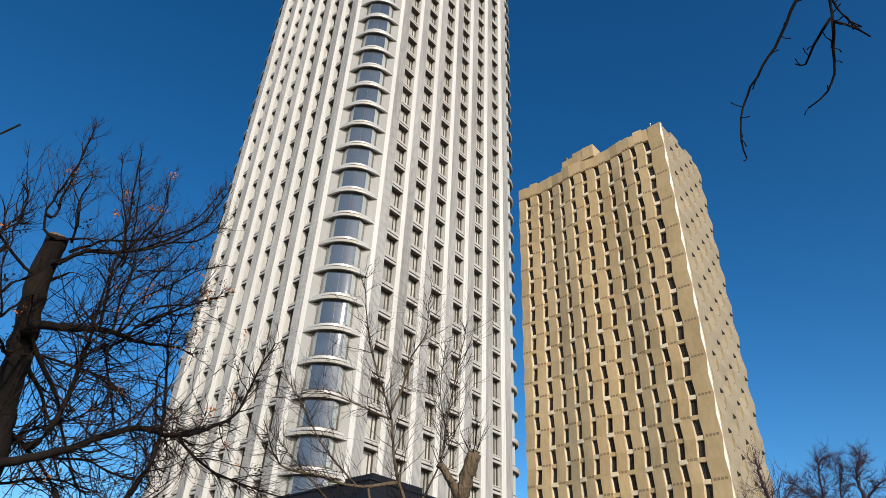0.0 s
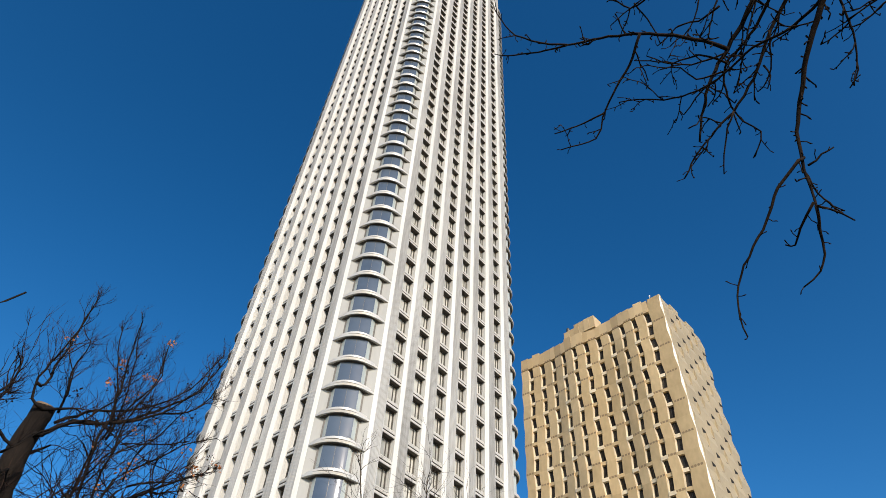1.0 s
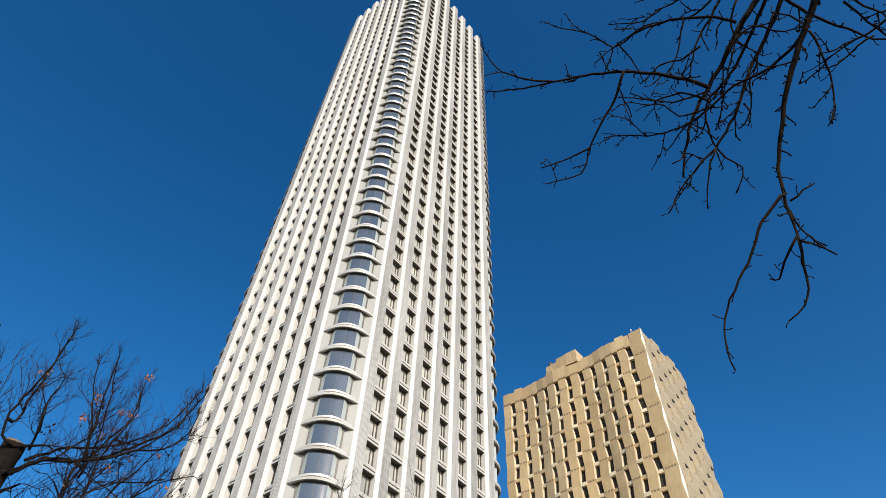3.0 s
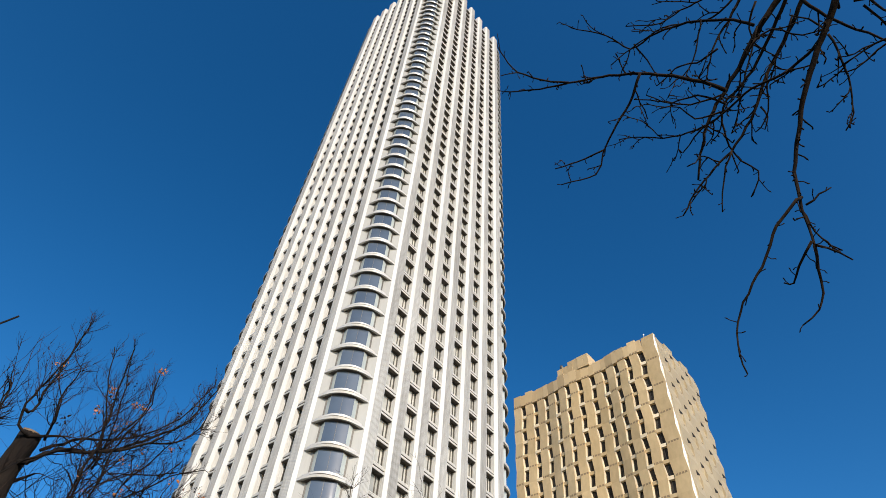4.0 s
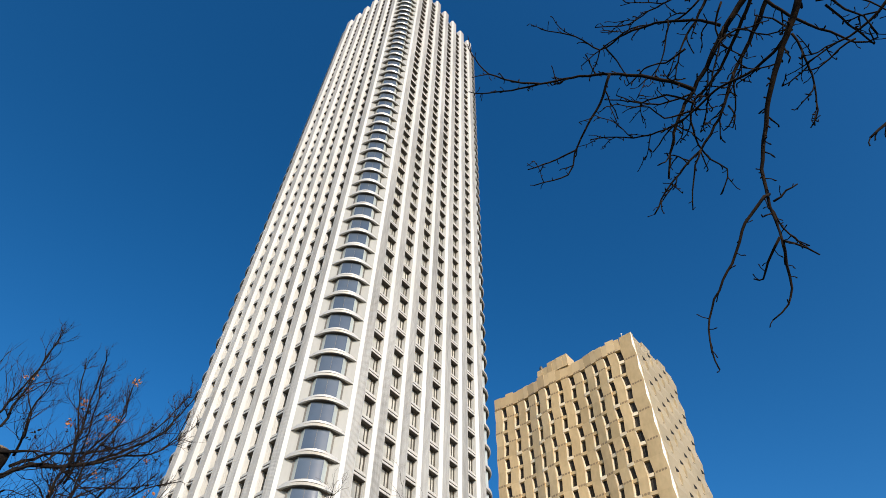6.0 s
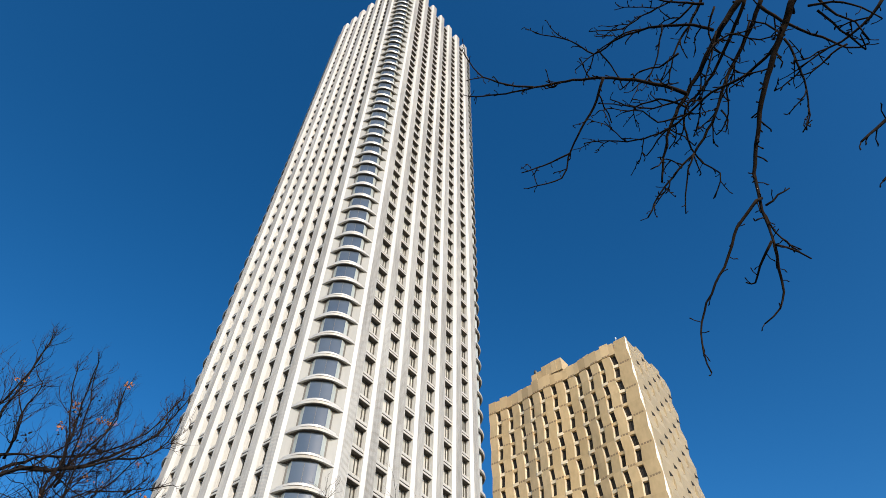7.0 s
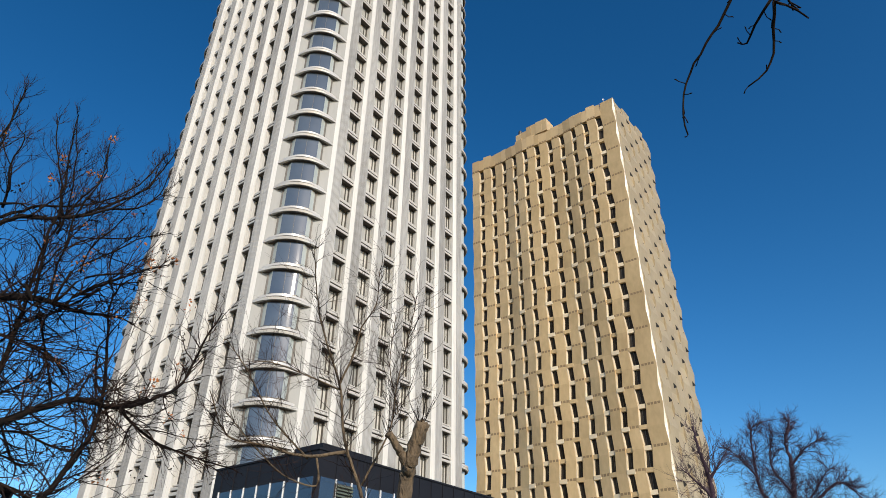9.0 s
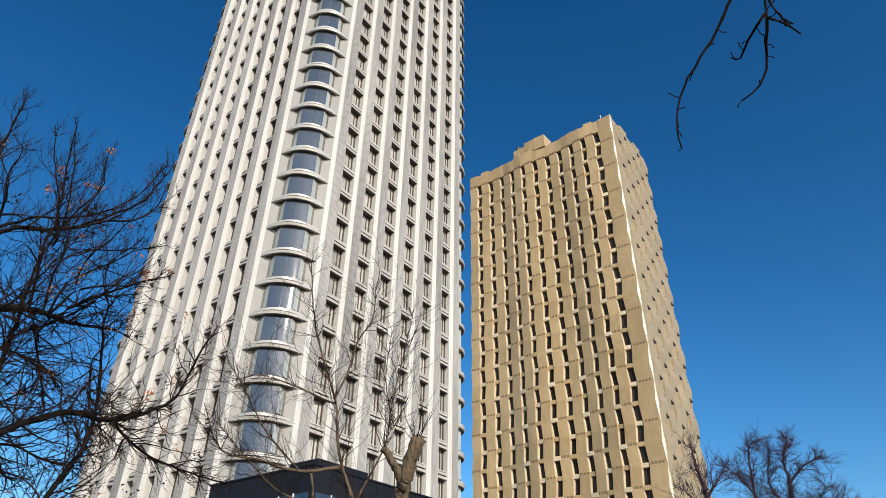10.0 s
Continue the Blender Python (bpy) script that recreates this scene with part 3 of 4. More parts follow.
def smooth(points, step):
    """A rounded line through the points."""
    p = [Vector(q) for q in points]
    p = [p[0] * 2 - p[1]] + p + [p[-1] * 2 - p[-2]]
    out = []
    for i in range(1, len(p) - 2):
        n = max(2, int((p[i + 1] - p[i]).length / step))
        for j in range(n):
            t = j / n
            a, b, c, d = p[i - 1], p[i], p[i + 1], p[i + 2]
            out.append(0.5 * (2 * b + (c - a) * t + (2 * a - 5 * b + 4 * c - d) * t * t + (3 * b - a - 3 * c + d) * t ** 3))
    out.append(p[-2])
    return out


def limb(shape, points, r0, r1, step, sides=6, jitter=0.0):
    line = smooth(points, step)
    n = len(line)
    if jitter:
        line = [q + Vector((rnd.uniform(-1, 1), rnd.uniform(-1, 1), rnd.uniform(-1, 1))) * jitter * (0 < i < n - 1) for i, q in enumerate(line)]
    radii = [r0 + (r1 - r0) * (i / (n - 1)) ** 0.8 for i in range(n)]
    shape.tube(line, radii, sides)
    return line, radii


def any_way(d, spread):
    """A direction near d."""
    w = Vector((rnd.gauss(0, 1), rnd.gauss(0, 1), rnd.gauss(0, 1))).normalized()
    return (d + w * spread).normalized()


def twig(shape, start, way, length, radius, depth, lift, kids, sides=4, wander=0.25, fork=0.75):
    n = 6 if depth else 5
    pts, d = [start], way
    for i in range(n):
        d = (any_way(d, wander) + Vector((0, 0, lift))).normalized()
        pts.append(pts[-1] + d * length / n)
    shape.tube(pts, [radius * (1 - 0.75 * i / n) for i in range(n + 1)], sides if radius > 0.006 else 3)
    if depth:
        for i in range(kids):
            k = rnd.randint(1, n)
            b = (pts[k] - pts[k - 1]).normalized()
            twig(shape, pts[k], any_way(b, fork), length * rnd.uniform(0.45, 0.8), radius * 0.6, depth - 1, lift, kids, sides, wander, fork)


def leaf_clump(shape, at, size, count):
    for _ in range(count):
        c = at + Vector((rnd.gauss(0, 1), rnd.gauss(0, 1), rnd.gauss(0, 1))) * size * 0.45
        a = any_way(Vector((0, 0, -1)), 1.5)
        b = a.cross(any_way(Vector((1, 0, 0)), 1.0)).normalized()
        s = size * rnd.uniform(0.35, 0.6)
        tip, side_w = c + a * s, b * s * 0.35
        mid = c + a * s * 0.5 + a.cross(b) * s * 0.15
        shape.face([c, mid + side_w, tip, mid - side_w])


def bud_spurs(shape, line, radii, gap, size):
    """Short knobbly spurs along a twig."""
    run = 0.0
    for i in range(1, len(line)):
        run += (line[i] - line[i - 1]).length
        if run > gap:
            run = rnd.uniform(-0.4, 0.3) * gap
            d = (line[i] - line[i - 1]).normalized()
            o = any_way(d * 0.5, 1.0)
            n = rnd.uniform(0.5, 1.6) * size
            a, b = line[i], line[i] + o * n
            c = b + any_way(o, 0.5) * n * 0.6
            r = max(0.0022, radii[i] * 0.35)
            shape.tube([a, b, c, c + any_way(o, 0.3) * n * 0.2], [r, r * 0.85, r * 1.2, r * 0.4], 5)


# tree whose boughs hang overhead: the trunk stands beside the path
over_tree = thing("overhanging_tree", pose(3.29, 0.12, 0), "bare dark tree whose knobbly twigs hang overhead", "tree")
back = Matrix.Translation((-3.29, -0.12, 0))
trunk = Shape()
limb(trunk, [(3.29, 0.12, -0.1), (3.3, 0.07, 1.53), (3.19, 0.07, 3.03), (3.13, 0.02, 4.26), (3.17, -0.1, 5.67)], 0.16, 0.06, 0.2, 10, 0.006)
part("trunk", trunk.mesh("trunk", [BARK], True), over_tree, back)
for ends, r in ((((3.15, 0.03, 4), (2.45, 0.42, 4.6), (1.99, 0.64, 4.81), (1.69, 0.84, 4.82)), 0.04), (((3.15, 0.02, 4.35), (2.36, 0.45, 5.13), (1.9, 0.71, 5.34), (1.63, 0.96, 5.22)), 0.04),
                (((2.36, 0.45, 5.13), (1.99, 0.62, 5.39), (1.71, 0.95, 5.18)), 0.02), (((1.9, 0.71, 5.34), (1.72, 0.84, 5.47), (1.5, 1.03, 5.44)), 0.014),
                (((3.16, 0.04, 3.38), (2.36, 0.39, 3.72), (1.82, 0.62, 3.71), (1.59, 0.73, 3.66)), 0.022), (((2.36, 0.39, 3.72), (1.82, 0.8, 3.58), (1.57, 0.93, 3.46)), 0.014)):
    s = Shape()
    limb(s, ends, r, r * 0.5, 0.08, 8, 0.004)
    part("bough", s.mesh("bough", [BARK], True), over_tree, back)


def spur_twig(shape, start, way, count, radius):
    """A short zigzag shoot with a bud at each bend."""
    pts, d = [start], way
    for i in range(count):
        d = any_way(d, 0.32)
        pts.append(pts[-1] + d * rnd.uniform(0.025, 0.05))
    shape.tube(pts, [radius * (1 - 0.3 * i / count) for i in range(count + 1)], 5)
    for i in range(1, count + 1):
        o = any_way((pts[i] - pts[i - 1]).normalized() * 0.6, 0.9)
        n = rnd.uniform(0.008, 0.02)
        shape.tube([pts[i], pts[i] + o * n, pts[i] + o * n * 1.5], [radius * 0.8, radius * 0.95, radius * 0.35], 5)
        if count > 3 and rnd.random() < 0.35:
            spur_twig(shape, pts[i], o, rnd.randint(1, 3), radius * 0.85)


def hang(r, *pts, shoots=True):
    """One hanging branch with its spurs and side twigs."""
    s = Shape()
    r *= 1.05
    line, radii = limb(s, pts, r, max(0.003, r * 0.3), 0.04, 7, 0.004 if r < 0.012 else 0.005)
    bud_spurs(s, line, radii, 0.04, 0.022)
    n = len(line)
    for i in range(2, n - 1, 2) if shoots and n > 9 else ():
        d = (line[i] - line[i - 1]).normalized()
        if rnd.random() < 0.6:
            spur_twig(s, line[i], any_way(d, 0.9), rnd.randint(1, 4), min(0.0042, radii[i] * 0.8))
        elif rnd.random() < 0.22:
            spur_twig(s, line[i], any_way(d, 0.6), rnd.randint(4, 7), min(0.0042, radii[i] * 0.8))
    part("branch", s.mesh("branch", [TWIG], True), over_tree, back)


hang(0.017, (1.69, 0.84, 4.82), (1.63, 1.01, 4.69), (1.57, 1.18, 4.54), (1.53, 1.35, 4.37), (1.5, 1.46, 4.21), (1.49, 1.51, 4.06), (1.49, 1.56, 3.91), (1.47, 1.56, 3.8))
hang(0.008, (1.49, 1.5, 4.06), (1.41, 1.45, 3.95), (1.33, 1.53, 3.87), (1.27, 1.65, 3.74), (1.18, 1.77, 3.6), (1.15, 1.83, 3.47), (1.16, 1.86, 3.34), shoots=False)
hang(0.007, (1.47, 1.56, 3.8), (1.48, 1.62, 3.72), (1.49, 1.68, 3.64), (1.47, 1.72, 3.58), (1.41, 1.77, 3.54))
hang(0.006, (1.47, 1.56, 3.8), (1.5, 1.54, 3.76), (1.57, 1.54, 3.69))
hang(0.006, (1.46, 1.55, 3.81), (1.43, 1.65, 3.77), (1.43, 1.72, 3.74), (1.4, 1.74, 3.76))
hang(0.005, (1.45, 1.46, 3.94), (1.51, 1.43, 3.98), (1.56, 1.41, 4.01))
hang(0.017, (1.62, 0.97, 5.22), (1.53, 1.1, 5.13), (1.45, 1.27, 5.02), (1.37, 1.4, 4.91), (1.29, 1.51, 4.8), (1.25, 1.62, 4.67), (1.23, 1.73, 4.53))
hang(0.011, (1.32, 1.35, 4.79), (1.22, 1.35, 4.87), (1.09, 1.36, 4.95), (0.94, 1.39, 5.02), (0.75, 1.45, 5.08), (0.55, 1.53, 5.12), (0.39, 1.59, 5.15), (0.23, 1.63, 5.19))
hang(0.006, (0.58, 1.51, 5.11), (0.44, 1.53, 5.16), (0.3, 1.52, 5.23), (0.24, 1.5, 5.3), (0.17, 1.43, 5.38))
hang(0.008, (0.93, 1.38, 5), (0.89, 1.51, 4.91), (0.83, 1.61, 4.84), (0.77, 1.74, 4.74), (0.74, 1.82, 4.66), (0.56, 1.88, 4.62))
hang(0.005, (0.77, 1.71, 4.73), (0.68, 1.78, 4.74), (0.53, 1.85, 4.73))
hang(0.012, (1.71, 0.95, 5.18), (1.64, 1.16, 5.05), (1.55, 1.32, 4.92), (1.5, 1.45, 4.78), (1.39, 1.61, 4.64), (1.24, 1.75, 4.51), (1.15, 1.85, 4.37))
hang(0.01, (1.6, 0.94, 5.13), (1.54, 1.19, 5.02), (1.45, 1.36, 4.92), (1.36, 1.47, 4.85), (1.38, 1.58, 4.73), (1.44, 1.64, 4.61), (1.51, 1.65, 4.52), (1.47, 1.74, 4.42))
hang(0.009, (1.5, 1.03, 5.44), (1.43, 1.17, 5.33), (1.35, 1.29, 5.21), (1.31, 1.42, 5.06))
hang(0.008, (1.48, 1.05, 5.34), (1.31, 1.09, 5.49), (1.18, 1.11, 5.61))
hang(0.009, (1.5, 1.13, 5.15), (1.42, 1.14, 5.24), (1.25, 1.19, 5.33), (1.08, 1.29, 5.4), (0.96, 1.41, 5.44), (0.82, 1.38, 5.54), (0.62, 1.38, 5.63))
hang(0.009, (1.6, 0.93, 4.94), (1.73, 0.98, 4.84), (1.86, 1, 4.75), (1.95, 1.01, 4.67), (2.01, 0.97, 4.62), (1.97, 0.93, 4.65))
hang(0.006, (1.65, 1, 4.69), (1.7, 1.07, 4.59), (1.73, 1.16, 4.48), (1.74, 1.24, 4.38), (1.71, 1.3, 4.33))
hang(0.007, (1.78, 0.83, 4.78), (1.83, 0.87, 4.67), (1.88, 0.87, 4.58), (1.91, 0.91, 4.48))
hang(0.008, (2.01, 0.77, 4.67), (1.96, 0.85, 4.62), (1.89, 0.93, 4.59), (1.77, 1.02, 4.57), (1.69, 1.08, 4.54))
hang(0.008, (1.64, 1, 4.7), (1.61, 1.07, 4.69), (1.52, 1.21, 4.7), (1.42, 1.31, 4.74), (1.29, 1.5, 4.74), (1.12, 1.62, 4.76), (0.99, 1.66, 4.82), (0.87, 1.71, 4.86))
hang(0.005, (1.31, 1.48, 4.74), (1.24, 1.55, 4.73), (1.17, 1.67, 4.69))
hang(0.005, (1.36, 1.57, 4.57), (1.33, 1.67, 4.48), (1.32, 1.79, 4.34))
hang(0.006, (1.33, 1.41, 4.76), (1.21, 1.41, 4.84), (1.1, 1.48, 4.88), (0.98, 1.48, 4.95))
hang(0.005, (1.32, 1.45, 4.75), (1.21, 1.51, 4.78), (1.13, 1.48, 4.83), (1.04, 1.51, 4.86))
hang(0.006, (1.31, 1.23, 5.04), (1.24, 1.33, 5.07), (1.17, 1.36, 5.11), (1.07, 1.49, 5.11))
hang(0.005, (0.98, 1.39, 5.46), (1.08, 1.47, 5.36), (1.13, 1.54, 5.27))
hang(0.005, (1.52, 1.42, 4.78), (1.54, 1.44, 4.71), (1.52, 1.48, 4.65))
hang(0.006, (1.4, 1.25, 4.9), (1.44, 1.16, 4.95), (1.52, 1.09, 4.97), (1.66, 1.09, 4.93), (1.78, 1.03, 4.93))
hang(0.006, (1.69, 1.01, 4.77), (1.62, 0.99, 4.86), (1.56, 1, 4.93))
hang(0.006, (1.47, 1.01, 5.16), (1.45, 1.1, 5.11), (1.49, 1.19, 5.03), (1.6, 1.22, 4.93))
hang(0.006, (1.71, 0.85, 4.71), (1.78, 0.81, 4.65), (1.87, 0.8, 4.57), (1.93, 0.82, 4.49))
hang(0.011, (1.59, 0.73, 3.66), (1.46, 0.83, 3.53), (1.33, 0.89, 3.42), shoots=False)
hang(0.01, (1.57, 0.93, 3.46), (1.46, 0.97, 3.4), (1.39, 0.97, 3.33), shoots=False)
hang(0.006, (1.46, 1.07, 5.43), (1.37, 1.19, 5.41), (1.24, 1.23, 5.42), (1.11, 1.27, 5.42), (0.96, 1.39, 5.4), (0.85, 1.49, 5.36))
hang(0.005, (1.35, 1.08, 5.48), (1.17, 1.2, 5.46), (1.09, 1.25, 5.43), (0.9, 1.28, 5.43))
hang(0.005, (1.26, 1.16, 5.28), (1.25, 1.26, 5.19), (1.21, 1.37, 5.09), (1.11, 1.45, 5.02))
hang(0.005, (1.34, 1.41, 4.87), (1.21, 1.49, 4.9), (1.09, 1.51, 4.96), (0.94, 1.54, 5.02))
hang(0.006, (1.79, 0.88, 4.76), (1.88, 0.93, 4.66), (1.97, 0.98, 4.56), (1.92, 0.92, 4.57))
hang(0.005, (1.93, 0.99, 4.65), (1.87, 1.04, 4.64), (1.8, 1.12, 4.61), (1.72, 1.14, 4.6))
hang(0.005, (1.47, 1.1, 5.04), (1.45, 1.2, 4.95), (1.42, 1.27, 4.86), (1.39, 1.37, 4.76))
hang(0.005, (1.48, 1.24, 4.78), (1.5, 1.34, 4.7), (1.49, 1.42, 4.62), (1.45, 1.47, 4.59))
hang(0.005, (1.61, 1.02, 5.01), (1.58, 1.14, 4.93), (1.53, 1.22, 4.87))


class Tree:
    """A bare tree: trunk, limbs along given lines, and twigs that grow from the limbs."""

    def __init__(self, name, label, foot, mat, twig_mat, length, radius, density, depth, kids, lift, fork, leaves=0.0, taper=0.5, wander=0.25):
        self.ob = thing(name, pose(*foot), label, "tree")
        self.home = Matrix.Translation(-Vector(foot))
        self.mat, self.twig_mat, self.length, self.radius, self.density, self.depth, self.kids, self.lift, self.fork, self.leaves = mat, twig_mat, length, radius, density, depth, kids, lift, fork, leaves
        self.ends, self.taper, self.wander, self.crown = [], taper, wander, Shape()

    def trunk(self, r0, r1, *pts):
        s = Shape()
        limb(s, pts, r0, r1, 0.12, 12, r0 * 0.11)
        part("trunk", s.mesh("trunk", [self.mat], True), self.ob, self.home)

    def limb(self, r, *pts, fine=False):
        """fine: thin straight shoots, as in the crown of the maple."""
        s, t = Shape(), self.crown
        density, length, lift, fork, kids, girth = (11.0, 0.58, 0.14, 0.95, 3, 0.58) if fine else (self.density, self.length, self.lift, self.fork, self.kids, 1.0)
        if fine:
            r *= 0.62
        line, radii = limb(s, pts, r, max(self.radius * girth, r * 0.22), 0.12, 7, 0.014 if fine else r * 0.2)
        part("limb", s.mesh("limb", [self.mat], True), self.ob, self.home)
        n = len(line)
        total = sum((line[i] - line[i - 1]).length for i in range(1, n))
        for _ in range(int(total * density)):
            k = rnd.randint(max(1, n // 6), n - 1)
            d = (line[k] - line[k - 1]).normalized()
            size = length * rnd.uniform(0.4, 1.15) * (1.15 - self.taper * k / n)
            twig(t, line[k], any_way(d, fork), size, girth * self.radius * rnd.uniform(0.6, 1.2), self.depth, lift, kids, 4, self.wander, 0.65)
            if rnd.random() < self.leaves:
                self.ends.append(Vector(t.v[-1]))

    def finish(self):
        part("crown", self.crown.mesh("crown", [self.twig_mat]), self.ob, self.home, "fine bare twigs", "stuff")

    def leaf(self, at, size, count, mat, label=""):
        s = Shape()
        leaf_clump(s, Vector(at), size, count)
        part("leaf_clump", s.mesh("leaf_clump", [mat]), self.ob, self.home, label, "stuff")


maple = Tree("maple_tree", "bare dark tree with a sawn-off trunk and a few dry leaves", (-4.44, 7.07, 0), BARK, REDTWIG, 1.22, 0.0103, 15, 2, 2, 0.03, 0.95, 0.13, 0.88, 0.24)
maple.trunk(0.18, 0.125, (-4.44, 7.07, -0.1), (-4.5, 7.03, 1.48), (-4.56, 6.99, 3.01), (-4.66, 6.87, 4.09), (-4.71, 6.84, 4.72), (-4.75, 6.73, 5.39), (-4.72, 6.68, 5.96))
maple.limb(0.054, (-4.74, 6.71, 5.60), (-4.54, 6.64, 5.56), (-4.52, 6.81, 5.79), (-4.53, 6.99, 5.97), (-4.45, 7.23, 6.14), (-4.3, 7.49, 6.32), (-4.06, 7.72, 6.6), (-3.92, 7.9, 6.87), (-3.68, 8.05, 7.22), (-3.56, 8.15, 7.57), (-3.4, 8.14, 8.04), fine=True)
maple.limb(0.0315, (-4.39, 7.48, 5.88), (-4.28, 7.31, 5.84), (-4.23, 7.37, 6.16), (-4.3, 7.29, 6.57), (-4.46, 7.05, 7.13), (-4.53, 6.9, 7.57), fine=True)
maple.limb(0.027, (-4.18, 7.3, 5.95), (-4.18, 7.38, 6.37), (-4.1, 7.5, 6.76), (-4.06, 7.64, 7.1), (-4.08, 7.54, 7.68), fine=True)
maple.limb(0.0315, (-4.77, 6.39, 6.09), (-4.73, 6.49, 6.14), (-4.75, 6.5, 6.43), (-4.74, 6.5, 6.74), (-4.74, 6.49, 7.03), (-4.68, 6.4, 7.44), fine=True)
maple.limb(0.027, (-4.57, 6.74, 5.93), (-4.57, 6.69, 6.24), (-4.63, 6.66, 6.45), (-4.59, 6.61, 6.75), (-4.6, 6.61, 6.94), fine=True)
maple.limb(0.0198, (-4.25, 7.28, 6.37), (-4.2, 7.35, 6.22), (-4.19, 7.28, 6.58), (-4.2, 7.14, 6.98), (-4.23, 6.86, 7.51), fine=True)
maple.limb(0.0675, (-4.60, 6.70, 4.68), (-4.54, 6.59, 4.73), (-4.4, 7.07, 4.94), (-4.23, 7.55, 5.17), (-4.07, 8.07, 5.26), (-3.69, 8.61, 5.44))
maple.limb(0.054, (-4.59, 6.96, 3.30), (-4.29, 6.94, 3.34), (-4.08, 7.42, 3.62), (-3.97, 7.84, 3.9), (-3.77, 8.29, 4.16), (-3.43, 8.82, 4.24), (-3.15, 9.24, 4.54), (-2.97, 9.6, 4.89), (-2.84, 9.78, 5.61), (-2.71, 9.97, 6.21))
maple.limb(0.0495, (-3.90, 7.72, 2.97), (-4.03, 7.77, 2.42), (-3.75, 8.14, 2.97), (-3.67, 8.39, 3.42), (-3.6, 8.6, 3.97), (-3.69, 8.65, 4.71), (-3.85, 8.58, 5.52), (-3.86, 8.69, 5.99))
maple.limb(0.045, (-4.47, 7.30, 3.57), (-4.32, 7.33, 3.76), (-4.36, 7.53, 4.24), (-4.4, 7.59, 5), (-4.39, 7.45, 6.07))
maple.limb(0.036, (-4.30, 7.83, 3.26), (-3.9, 7.54, 2.95), (-3.9, 7.93, 2.99), (-3.85, 8.37, 2.85), (-3.74, 8.84, 2.68))
maple.limb(0.027, (-3.23, 9.13, 4.46), (-3.67, 9.42, 4.42), (-3.34, 10.08, 4.15), (-2.82, 10.72, 4.06), (-2.37, 11.28, 4.04))
maple.limb(0.027, (-4.11, 7.93, 5.24), (-4.02, 7.87, 5.37), (-3.88, 8.39, 5.87), (-3.57, 8.92, 6.44))
maple.limb(0.0315, (-4.57, 6.78, 5.82), (-4.37, 7.13, 6.24), (-4.04, 7.55, 6.59), (-3.65, 7.83, 7.16), (-3.39, 7.91, 7.86), fine=True)
maple.limb(0.045, (-4.62, 6.91, 3.70), (-4.61, 6.75, 3.72), (-4.59, 6.93, 3.71), (-4.52, 7.18, 3.62), (-4.41, 7.44, 3.51), (-4.33, 7.69, 3.36), (-4.28, 7.91, 3.21))
maple.limb(0.0315, (-4.61, 6.93, 4.38), (-4.53, 7.28, 4.19), (-4.55, 7.53, 4.04), (-4.5, 7.81, 3.91))
maple.limb(0.018, (-4.42, 7.95, 5.07), (-4.34, 7.84, 5.12), (-4.34, 8.07, 4.93), (-4.32, 8.33, 4.68), (-4.24, 8.64, 4.27))
maple.limb(0.0198, (-4.69, 6.85, 4.43), (-4.73, 6.63, 4.42), (-4.57, 7.05, 4.56), (-4.41, 7.49, 4.63), (-4.17, 7.97, 4.65), (-4.11, 8.4, 4.54))
maple.limb(0.0198, (-4.29, 7.81, 3.70), (-4.39, 7.75, 3.6), (-4.24, 8.21, 3.71), (-4.1, 8.68, 3.68), (-3.84, 9.17, 3.69))
maple.limb(0.018, (-3.96, 8.36, 5.75), (-4.11, 8.22, 5.47), (-4.34, 8.04, 5.18), (-4.51, 7.84, 4.93), (-4.58, 7.71, 4.66))
maple.limb(0.0198, (-4.61, 6.94, 3.50), (-4.57, 7.06, 3.5), (-4.6, 7.38, 3.77), (-4.57, 7.75, 3.98), (-4.48, 8.13, 4.22), (-4.41, 8.47, 4.55))
maple.limb(0.018, (-4.57, 6.98, 3.11), (-4.44, 7.21, 3.18), (-4.42, 7.54, 3.31), (-4.28, 7.94, 3.39), (-4.17, 8.33, 3.34))
maple.limb(0.0108, (-3.78, 8.61, 5.15), (-4.05, 9.03, 5.1), (-3.92, 9.02, 4.59), (-3.8, 8.98, 4.12), (-3.78, 8.86, 3.68), (-3.79, 8.68, 3.4))
maple.limb(0.0405, (-4.29, 6.63, 5.77), (-4.06, 6.83, 5.89), (-3.83, 7.02, 6.05), (-3.56, 7.14, 6.27), (-3.33, 7.21, 6.55), (-3.17, 7.23, 6.82), (-3.21, 7.2, 7.06), fine=True)
maple.limb(0.0207, (-3.56, 7.14, 6.27), (-3.34, 7.35, 6.44), (-3.15, 7.45, 6.74), (-3.1, 7.43, 7.12), fine=True)
maple.limb(0.0315, (-4.13, 7.00, 5.08), (-4.01, 7.05, 4.88), (-4, 6.93, 5.28), (-3.98, 6.79, 5.67), (-3.93, 6.75, 5.89), (-3.91, 6.62, 6.23), (-3.89, 6.47, 6.56), (-3.84, 6.24, 6.99), fine=True)
maple.limb(0.0288, (-4.01, 7.04, 4.92), (-3.96, 7.24, 4.98), (-3.93, 7.11, 5.42), (-3.89, 7.06, 5.68), (-3.86, 6.95, 5.99), (-3.7, 6.88, 6.33), (-3.61, 6.81, 6.61), (-3.6, 6.66, 6.92), fine=True)
maple.limb(0.0261, (-3.9, 7.26, 4.99), (-3.82, 7.25, 5.39), (-3.68, 7.34, 5.63), (-3.48, 7.46, 5.84), (-3.31, 7.54, 6.08), (-2.97, 7.69, 6.3), fine=True)
